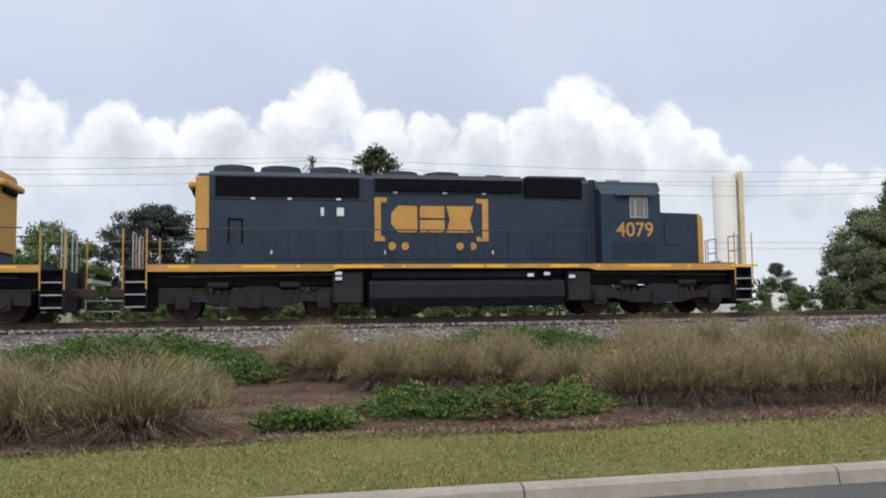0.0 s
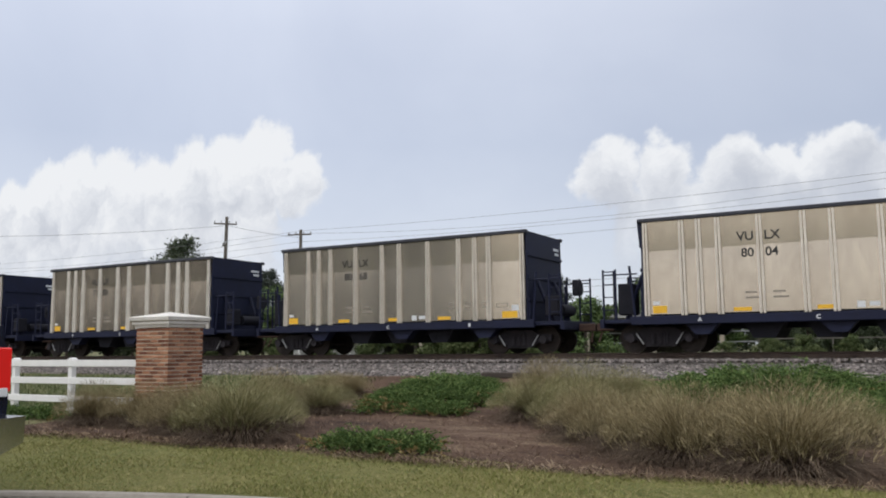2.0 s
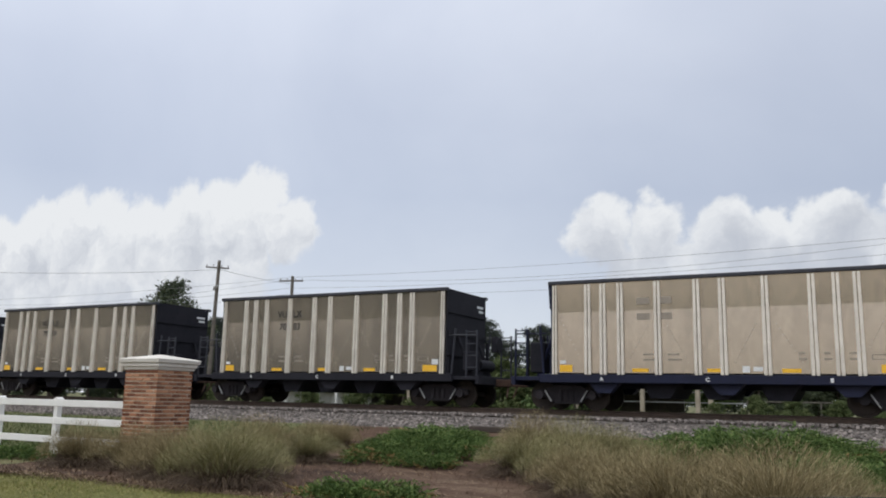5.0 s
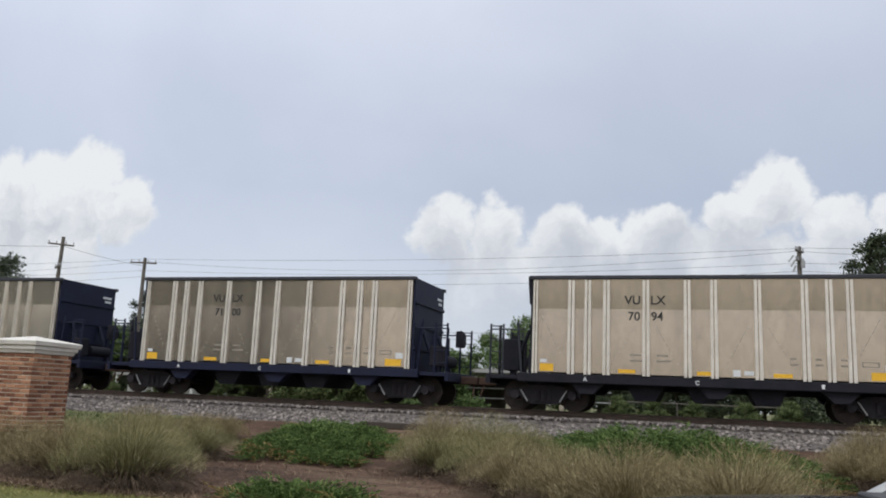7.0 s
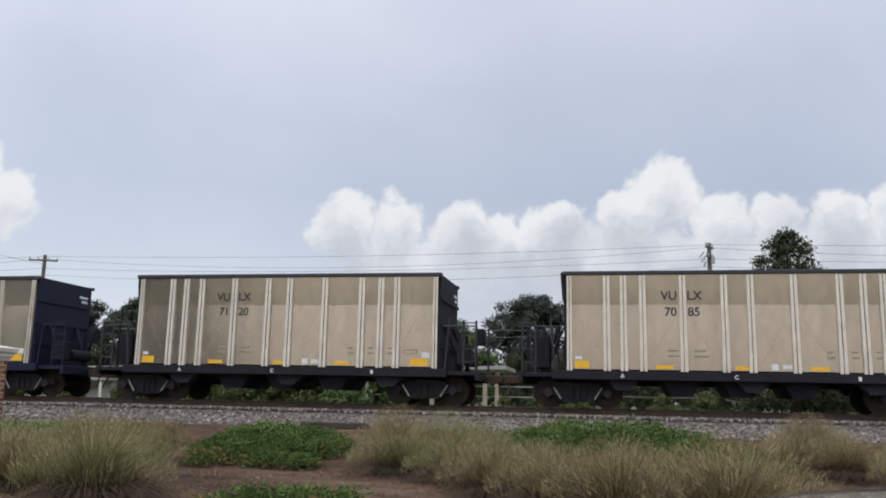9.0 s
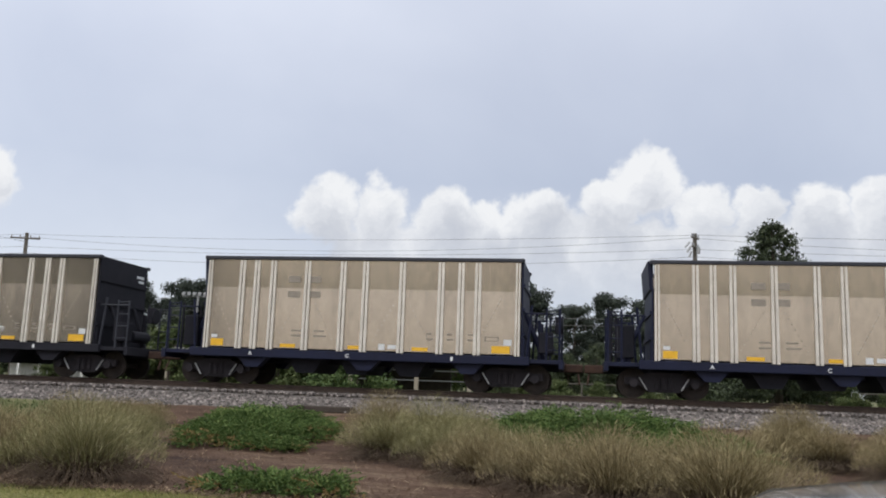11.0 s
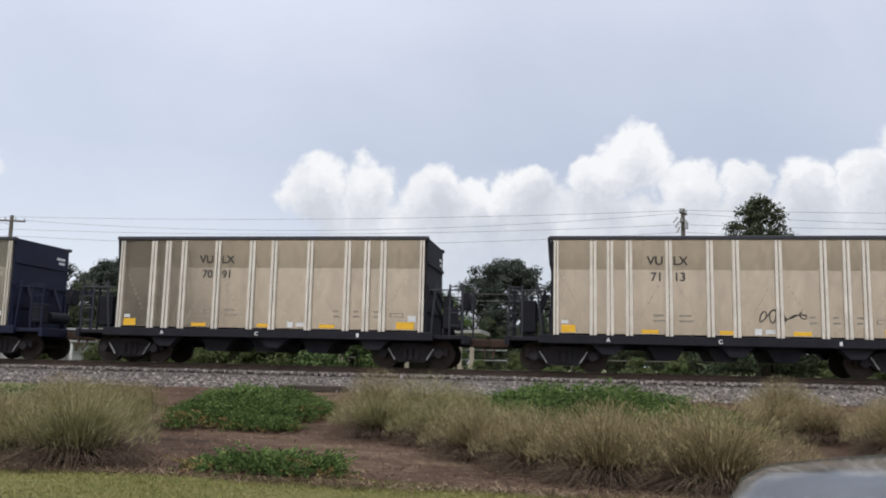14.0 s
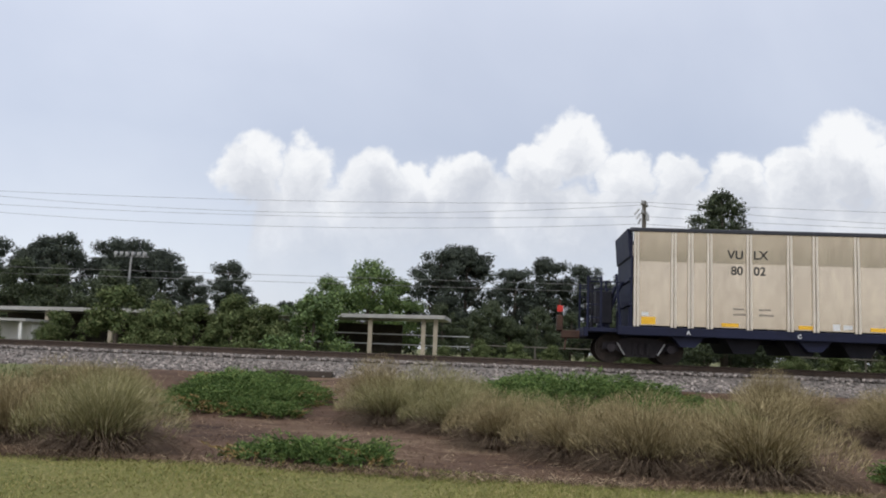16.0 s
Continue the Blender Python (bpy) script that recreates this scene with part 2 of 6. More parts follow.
LEAF_WEED = material("weed_leaves", (0.055, 0.08, 0.03), (0.11, 0.135, 0.055), 0.6, 0.85, island=True, c3=(0.17, 0.185, 0.085), spec=0.2)
BARK = material("bark", (0.05, 0.04, 0.032), (0.11, 0.09, 0.075), 5, 0.95, bump=0.8, bump_scale=30)
POLE = material("weathered_pole", (0.09, 0.08, 0.07), (0.16, 0.145, 0.125), 3, 0.9, bump=0.4, bump_scale=40)
WIRE = material("cable", (0.17, 0.17, 0.18), (0.23, 0.23, 0.24), 5, 0.7)
GALV = material("galvanised", (0.30, 0.31, 0.32), (0.42, 0.43, 0.44), 6, 0.5, metal=0.6)
# hopper cars
SHEET = material("aluminium_side_sheet", (0.335, 0.30, 0.26), (0.50, 0.445, 0.375), 0.7, 0.09, metal=0.75, bump=0.05, bump_scale=2.0, c3=(0.63, 0.55, 0.455), stretch=(1, 1, 0.4), rough2=0.3)
SHEET_NEW = material("clean_aluminium_side_sheet", (0.43, 0.395, 0.345), (0.60, 0.555, 0.48), 0.55, 0.08, metal=0.75, bump=0.05, bump_scale=1.6, c3=(0.68, 0.63, 0.55), stretch=(1, 1, 0.4), rough2=0.26)
RIB_NEW = material("clean_aluminium_rib", (0.60, 0.56, 0.50), (0.74, 0.70, 0.63), 2, 0.3, metal=0.6, bump=0.1, bump_scale=30)
RIB = material("aluminium_rib", (0.61, 0.58, 0.53), (0.78, 0.75, 0.69), 2, 0.38, metal=0.5, bump=0.1, bump_scale=30)
CHORD = material("black_chord", (0.013, 0.016, 0.026), (0.026, 0.029, 0.042), 3, 0.5, bump=0.1)
BLACK = material("dirty_black_steel", (0.010, 0.011, 0.017), (0.02, 0.02, 0.028), 2, 0.75, bump=0.25, bump_scale=20, c3=(0.03, 0.026, 0.026), spec=0.25)
NAVY = material("navy_end_paint", (0.004, 0.006, 0.022), (0.008, 0.012, 0.04), 1.4, 0.55, bump=0.1, c3=(0.018, 0.022, 0.045), spec=0.3)
TRUCK = material("grimy_cast_steel", (0.012, 0.011, 0.015), (0.026, 0.022, 0.026), 3, 0.75, bump=0.5, bump_scale=25, c3=(0.06, 0.05, 0.048), spec=0.35)
WHEEL = material("wheel_steel", (0.016, 0.013, 0.012), (0.045, 0.033, 0.028), 4, 0.6, metal=0.3, bump=0.2)
REFLECT = material("yellow_reflector", (0.72, 0.40, 0.02), (0.82, 0.48, 0.03), 6, 0.5)
DECAL = material("white_decal", (0.55, 0.58, 0.60), (0.70, 0.72, 0.74), 6, 0.5)
INK = material("black_lettering", (0.02, 0.02, 0.02), (0.04, 0.038, 0.035), 8, 0.6)
INK_FAINT = material("faded_lettering", (0.22, 0.20, 0.17), (0.32, 0.28, 0.235), 8, 0.6)
# locomotives
LOCO_BLUE = material("faded_blue_paint", (0.007, 0.019, 0.042), (0.016, 0.034, 0.060), 0.9, 0.4, bump=0.08, bump_scale=6, c3=(0.04, 0.06, 0.088), rough2=0.62, spec=0.4)
LOCO_DARK = material("sooty_roof", (0.018, 0.023, 0.032), (0.036, 0.042, 0.054), 1.5, 0.7, bump=0.15, spec=0.3)
LOCO_YELLOW = material("locomotive_yellow", (0.41, 0.22, 0.058), (0.52, 0.30, 0.085), 1.8, 0.6, bump=0.1, c3=(0.33, 0.22, 0.11), spec=0.3)
GRILLE = material("black_grille", (0.004, 0.004, 0.006), (0.009, 0.009, 0.012), 4, 0.9, bump=0.5, bump_scale=60, spec=0.1)
RUST = material("rusty_steel", (0.035, 0.02, 0.015), (0.075, 0.04, 0.028), 5, 0.85, bump=0.4)
RED = material("red_plastic", (0.45, 0.02, 0.015), (0.55, 0.03, 0.02), 5, 0.3)
WHITE = material("white_paint", (0.70, 0.70, 0.69), (0.80, 0.80, 0.79), 3, 0.5)
CHROME = material("chrome", (0.55, 0.56, 0.58), (0.68, 0.69, 0.70), 3, 0.12, metal=1.0, rough2=0.2)
TRUCK_BLUE = material("dark_metallic_paint", (0.008, 0.010, 0.022), (0.014, 0.017, 0.034), 2, 0.18, metal=0.2, rough2=0.25)
CAR_SILVER = material("glossy_silver_paint", (0.30, 0.31, 0.33), (0.36, 0.37, 0.39), 2, 0.08, metal=0.7, rough2=0.14, spec=0.8)
RUBBER = material("tyre_rubber", (0.012, 0.012, 0.012), (0.025, 0.025, 0.025), 6, 0.85, bump=0.2)
PLASTIC = material("black_plastic", (0.012, 0.012, 0.013), (0.022, 0.022, 0.024), 6, 0.5)
ROOF_METAL = material("pale_metal_roof", (0.27, 0.27, 0.265), (0.36, 0.36, 0.35), 2, 0.5)
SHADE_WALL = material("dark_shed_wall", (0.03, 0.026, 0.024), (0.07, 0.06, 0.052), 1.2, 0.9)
POST_TAN = material("tan_post", (0.30, 0.265, 0.205), (0.40, 0.355, 0.285), 3, 0.8)
# pale silo colour, lightened further to carry the distance haze
SILO = material("hazy_pale_silo_paint", (0.70, 0.70, 0.69), (0.80, 0.80, 0.79), 0.3, 0.6)
SILO_TAN = material("tan_silo_leg", (0.52, 0.44, 0.28), (0.62, 0.53, 0.36), 0.4, 0.6)


def glass_material(name, tint, rough):
    m = bpy.data.materials.new(name)
    m.use_nodes = True
    b = m.node_tree.nodes["Principled BSDF"]
    b.inputs["Base Color"].default_value = (*tint, 1)
    b.inputs["Roughness"].default_value = rough
    b.inputs["IOR"].default_value = 1.5
    b.inputs["Specular IOR Level"].default_value = 1.0
    b.inputs["Coat Weight"].default_value = 1.0
    b.inputs["Coat Roughness"].default_value = 0.03
    return m


GLASS = glass_material("tinted_glass", (0.03, 0.04, 0.042), 0.04)
WINDSCREEN = glass_material("reflective_windscreen", (0.10, 0.12, 0.125), 0.05)
WINDSCREEN.node_tree.nodes["Principled BSDF"].inputs["IOR"].default_value = 2.2
GLASS_CAB = glass_material("cab_glass", (0.16, 0.18, 0.2), 0.1)
LAMP_RED = bpy.data.materials.new("brake_lamp")
LAMP_RED.use_nodes = True
_b = LAMP_RED.node_tree.nodes["Principled BSDF"]
_b.inputs["Base Color"].default_value = (0.5, 0.01, 0.01, 1)
_b.inputs["Emission Color"].default_value = (1.0, 0.03, 0.02, 1)
_b.inputs["Emission Strength"].default_value = 0.22
_b.inputs["Roughness"].default_value = 0.2


# ---- mesh helpers ----
def box(bm, x0, x1, y0, y1, z0, z1, bevel=0.0):
    vs = [bm.verts.new((x, y, z)) for x in (x0, x1) for y in (y0, y1) for z in (z0, z1)]
    fs = [bm.faces.new([vs[i] for i in q]) for q in ((0, 1, 3, 2), (4, 6, 7, 5), (0, 4, 5, 1), (2, 3, 7, 6), (0, 2, 6, 4), (1, 5, 7, 3))]
    if bevel:
        es = {e for f in fs for e in f.edges}
        bmesh.ops.bevel(bm, geom=list(es), offset=bevel, segments=1, affect="EDGES")


def prism(bm, pts, a0, a1, axis="y"):
    """A closed outline of points, drawn out along an axis from a0 to a1."""
    def place(p, a):
        return {"y": (p[0], a, p[1]), "x": (a, p[0], p[1]), "z": (p[0], p[1], a)}[axis]
    f = [bm.verts.new(place(p, a0)) for p in pts]
    b = [bm.verts.new(place(p, a1)) for p in pts]
    n = len(pts)
    bm.faces.new(f), bm.faces.new(b[::-1])
    for i in range(n):
        bm.faces.new((f[i], b[i], b[(i + 1) % n], f[(i + 1) % n]))


def rod(bm, p0, p1, r, seg=8, r1=None):
    p0, p1 = Vector(p0), Vector(p1)
    d = p1 - p0
    q = d.to_track_quat("Z", "Y")
    r1 = r if r1 is None else r1
    rings = []
    for p, rr in ((p0, r), (p1, r1)):
        rings.append([bm.verts.new(p + q @ Vector((rr * math.cos(2 * math.pi * i / seg), rr * math.sin(2 * math.pi * i / seg), 0))) for i in range(seg)])
    for i in range(seg):
        bm.faces.new((rings[0][i], rings[0][(i + 1) % seg], rings[1][(i + 1) % seg], rings[1][i]))
    bm.faces.new(rings[0][::-1]), bm.faces.new(rings[1])


def link_mesh(name, bm, mat):
    bmesh.ops.recalc_face_normals(bm, faces=bm.faces)
    me = bpy.data.meshes.new(name)
    bm.to_mesh(me)
    bm.free()
    me.materials.append(mat)
    return new(name, me)


def part(name, bm, mat, parent, label=""):
    ob = link_mesh(name, bm, mat)
    ob.parent = parent
    if label:
        ob["label"] = label
    return ob


def share(name, ob_or_mesh, parent, m):
    """Another object on the same mesh, as a part."""
    ob = new(name, ob_or_mesh.data if isinstance(ob_or_mesh, bpy.types.Object) else ob_or_mesh)
    ob.parent = parent
    ob.matrix_basis = m
    return ob


def thing(name, m, label, category, group=""):
    e = new(name)
    e.empty_display_size = 0.2
    e.matrix_basis = m
    return tagged(e, label, category, group)


def soup(name, verts, faces, mat):
    me = bpy.data.meshes.new(name)
    me.from_pydata(verts.tolist() if hasattr(verts, "tolist") else verts, [], faces.tolist() if hasattr(faces, "tolist") else faces)
    me.materials.append(mat)
    return me


def smooth(ob):
    for p in ob.data.polygons:
        p.use_smooth = True
    return ob


# ---- ground ----
def ground_z(y):
    return float(np.interp(y, [-4000, -19.95, -19.75, -18, -16, -11, -9.3, -6.5, -5.2, -3.4, -1.9, 1.9, 3.4, 6, 10, 4000],
                           [-1.55, -1.55, -1.29, -1.2, -1.24, -1.2, -1.08, -0.72, -0.58, -0.52, -0.30, -0.30, -0.52, -0.75, -0.7, -0.7]))


def kerb_y(x):
    return -19.85 - 0.045 * min(max(-2.5 - x, 0.0), 6.4) ** 2


def build_ground():
    xs = sorted({*np.linspace(-3500, -90, 7).round(2), *np.arange(-80, -20, 4.0), *np.arange(-20, 20, 0.5), *np.arange(20, 84, 4.0), *np.linspace(90, 3500, 7).round(2)})
    ys = sorted({-3500, -600, -150, -60, -35, -24, -22, -21, -20.5, -20.2, -19.95, -19.75, *np.arange(-19.5, 6.1, 0.35).round(2), 8, 10, 14, 20, 30, 45, 70, 150, 600, 3500})
    bm = bmesh.new()
    grid = []
    for y in ys:
        row = []
        for x in xs:
            z = ground_z(y)
            if -19.6 < y < -5.3 and abs(x) < 60:
                z += 0.05 * noise.noise((x * 0.6, y * 0.6, 0.3)) + 0.02 * noise.noise((x * 2.2, y * 2.2, 5.0))
            yy = y
            if -19.96 <= y <= -19.5 and x < -2.5:
                yy = y + (kerb_y(x) + 19.85)
            elif -19.5 < y < -17.2 and x < -2.5:
                yy = y + (kerb_y(x) + 19.85) * (-17.2 - y) / 2.3
            row.append(bm.verts.new((x, yy, z)))
        grid.append(row)
    for j in range(len(ys) - 1):
        for i in range(len(xs) - 1):
            f = bm.faces.new((grid[j][i], grid[j][i + 1], grid[j + 1][i + 1], grid[j + 1][i]))
            ym = (ys[j] + ys[j + 1]) / 2 + 0.22 * noise.noise((xs[i] * 0.35, 2.0, 1.0))
            xm = xs[i]
            f.smooth = True
            f.material_index = 0 if ym < -17.35 else (1 if ym < -5.4 and xm > -15.0 else (3 if -5.4 <= ym < 4.4 else 2))
    ob = link_mesh("ground", bm, LAWN)
    for m in (MULCH, FIELD, BALLAST):
        ob.data.materials.append(m)
    tagged(ob, "grass, mulch and gravel ground running out to the horizon", "ground", kind="structure")
    bm = bmesh.new()
    rx = [-3000, -200, -60, *np.arange(-14, 0, 0.5), 20, 60, 200, 3000]
    top = [(x, kerb_y(x) - 0.14) for x in rx]
    vs1 = [bm.verts.new((x, y, -1.42)) for x, y in top]
    vsm = [bm.verts.new((x, -23.0, -1.2)) for x, y in top]
    vs0 = [bm.verts.new((x, -34.0, -1.17)) for x, y in top]
    for i in range(len(rx) - 1):
        bm.faces.new((vsm[i], vsm[i + 1], vs1[i + 1], vs1[i]))
        bm.faces.new((vs0[i], vs0[i + 1], vsm[i + 1], vsm[i]))
    tagged(link_mesh("road", bm, ASPHALT), "grey asphalt road beside a concrete kerb", "road", kind="structure")
    kerb = tagged(new("kerb"), "weathered concrete kerb with open joints along the lawn", "kerb", kind="structure")
    x = -26.5
    while x < 24:
        bm = bmesh.new()
        n = 6
        prof = [(0.0, -1.6), (0.0, -1.275), (-0.03, -1.262), (-0.14, -1.268), (-0.175, -1.30), (-0.2, -1.417), (-0.55, -1.40), (-0.55, -1.6)]
        rings = []
        for k in range(n + 1):
            xx = x + 0.008 + (3.0 - 0.016) * k / n
            rings.append([bm.verts.new((xx, kerb_y(xx) + a, b)) for a, b in prof])
        for a, b in zip(rings, rings[1:]):
            for i in range(len(prof)):
                j = (i + 1) % len(prof)
                bm.faces.new((a[i], b[i], b[j], a[j]))
        bm.faces.new(rings[0]), bm.faces.new(rings[-1][::-1])
        part("kerb_block", bm, CONCRETE, kerb)
        x += 3.0


build_ground()


# ---- track ----
def build_track():
    prof = [(-0.07, -0.18), (0.07, -0.18), (0.07, -0.165), (0.012, -0.14), (0.012, -0.045), (0.036, -0.035), (0.036, -0.004), (0.028, 0.0),
            (-0.028, 0.0), (-0.036, -0.004), (-0.036, -0.035), (-0.012, -0.045), (-0.012, -0.14), (-0.07, -0.165)]
    track = tagged(new("track"), "single railway track with rusty rails on dark timber ties", "railway track", kind="structure")
    for y in (-0.755, 0.755):
        bm = bmesh.new()
        prism(bm, [(y + a, b) for a, b in prof], -400, 400, "x")
        part("rail", bm, RAIL, track)
    bm = bmesh.new()
    box(bm, -0.115, 0.115, -1.3, 1.3, -0.36, -0.182, 0.012)
    tie = part("tie", bm, TIE, track)
    tie.location.x = -45
    for k in range(1, 180):
        share("tie", tie, track, pose(-45 + 0.52 * k, 0.02 * math.sin(k * 7.1), 0.004 * math.sin(k * 3.3), 0, 0, 0.8 * math.sin(k * 1.7)))
    # crushed stone
    rng = np.random.default_rng(4)
    n = 21000
    x = rng.uniform(-34, 32, n)
    y = np.concatenate([rng.uniform(-5.6, -0.85, int(n * 0.9)), rng.uniform(-0.65, 3.0, n - int(n * 0.9))])
    z = np.array([ground_z(v) for v in y])
    z = np.where(np.abs(y) < 1.9, -0.23 + 0 * z, z + np.where(np.abs(y) < 2.2, 0.07, 0.0))
    s = rng.uniform(0.022, 0.05, n)
    cube = np.array([(a, b, c) for a in (-1, 1) for b in (-1, 1) for c in (-1, 1)], float)
    v = cube[None] * rng.uniform(0.55, 1.0, (n, 8, 3)) * s[:, None, None]
    ang = rng.uniform(0, 6.28, n)
    ca, sa = np.cos(ang)[:, None], np.sin(ang)[:, None]
    tilt = rng.uniform(-0.7, 0.7, n)[:, None]
    vx, vy, vz = v[..., 0] * ca - v[..., 1] * sa, v[..., 0] * sa + v[..., 1] * ca, v[..., 2]
    vy, vz = vy * np.cos(tilt) - vz * np.sin(tilt), vy * np.sin(tilt) + vz * np.cos(tilt)
    pts = np.stack([vx + x[:, None], vy + y[:, None], vz + z[:, None] + 0.012], -1).reshape(-1, 3)
    q = np.array([(0, 1, 3, 2), (4, 6, 7, 5), (0, 4, 5, 1), (2, 3, 7, 6), (0, 2, 6, 4), (1, 5, 7, 3)])
    fc = (q[None] + (np.arange(n) * 8)[:, None, None]).reshape(-1, 4)
    tagged(new("ballast_stones", soup("ballast_stones", pts, fc, STONE)), "grey crushed granite ballast on the track shoulder", "gravel", kind="stuff")
    bm = bmesh.new()
    box(bm, -0.9, 0.9, -0.13, 0.13, -0.08, 0.09, 0.02)
    t = link_mesh("old_tie", bm, TIE)
    t.matrix_basis = pose(-8.7, -5.5, -0.56, 0, 0, 3)
    tagged(t, "discarded dark timber tie lying at the ballast edge", "timber")


build_track()

# ---- hopper cars ----
SPEED = 22.84
PITCH = 14.24
FIRST = 10.3
RIBS = (-3.86, -3.36, -2.8, -1.64, -0.46, 0.28, 1.48, 2.72, 3.35, 3.88)


def letters(text, size, mat, parent, m, name="lettering"):
    cu = bpy.data.curves.new(name, "FONT")
    cu.body, cu.size, cu.align_x, cu.align_y = text, size, "CENTER", "CENTER"
    cu.extrude, cu.offset = 0.002, 0.006
    tmp = bpy.data.objects.new(name, cu)
    me = bpy.data.meshes.new_from_object(tmp)
    bpy.data.objects.remove(tmp)
    bpy.data.curves.remove(cu)
    me.materials.append(mat)
    ob = new(name, me)
    ob.parent = parent
    ob.matrix_basis = m
    return ob


def bogie_parts(car, cx):
    for side in (-1, 1):
        bm = bmesh.new()
        y = side * 1.02
        prism(bm, [(cx - 1.15, 0.42), (cx - 1.15, 0.62), (cx - 0.7, 0.66), (cx - 0.45, 0.78), (cx + 0.45, 0.78), (cx + 0.7, 0.66), (cx + 1.15, 0.62), (cx + 1.15, 0.42),
                   (cx + 0.75, 0.42), (cx + 0.42, 0.2), (cx - 0.42, 0.2), (cx - 0.75, 0.42)], y - 0.07, y + 0.07)
        for a in (-0.89, 0.89):
            rod(bm, (cx + a, y - side * 0.05, 0.46), (cx + a, y + side * 0.2, 0.46), 0.13, 12)
        for k in (-0.2, 0.0, 0.2):
            rod(bm, (cx + k, y + side * 0.08, 0.28), (cx + k, y + side * 0.08, 0.62), 0.07, 8)
        for s in (-1, 1):
            rod(bm, (cx + s * 0.45, y + side * 0.09, 0.3), (cx + s * 0.75, y + side * 0.09, 0.66), 0.035, 6)
        fr = part("side_frame", bm, TRUCK, car, "grimy cast bogie side frame")
        for s in (-1, 1):
            bm = bmesh.new()
            rod(bm, (cx + s * 0.5, y + side * 0.13, 0.27), (cx + s * 0.72, y + side * 0.13, 0.62), 0.024, 6)
            part("brake_rod", bm, GALV, fr, "pale worn brake rod")
    bm = bmesh.new()
    box(bm, cx - 0.22, cx + 0.22, -1.1, 1.1, 0.55, 0.8, 0.02)
    part("bolster", bm, TRUCK, car)
    for a in (-0.89, 0.89):
        bm = bmesh.new()
        rod(bm, (cx + a, -0.95, 0.457), (cx + a, 0.95, 0.457), 0.085, 10)
        for side in (-1, 1):
            y = side * 0.755
            rod(bm, (cx + a, y - 0.05, 0.457), (cx + a, y + 0.06, 0.457), 0.457, 28)
            rod(bm, (cx + a, y + side * 0.06, 0.457), (cx + a, y + side * 0.068, 0.457), 0.40, 28, 0.37)
            rod(bm, (cx + a, y + side * 0.06, 0.457), (cx + a, y + side * 0.12, 0.457), 0.14, 14, 0.11)
        part("wheelset", bm, WHEEL, car, "worn steel wheels on an axle")


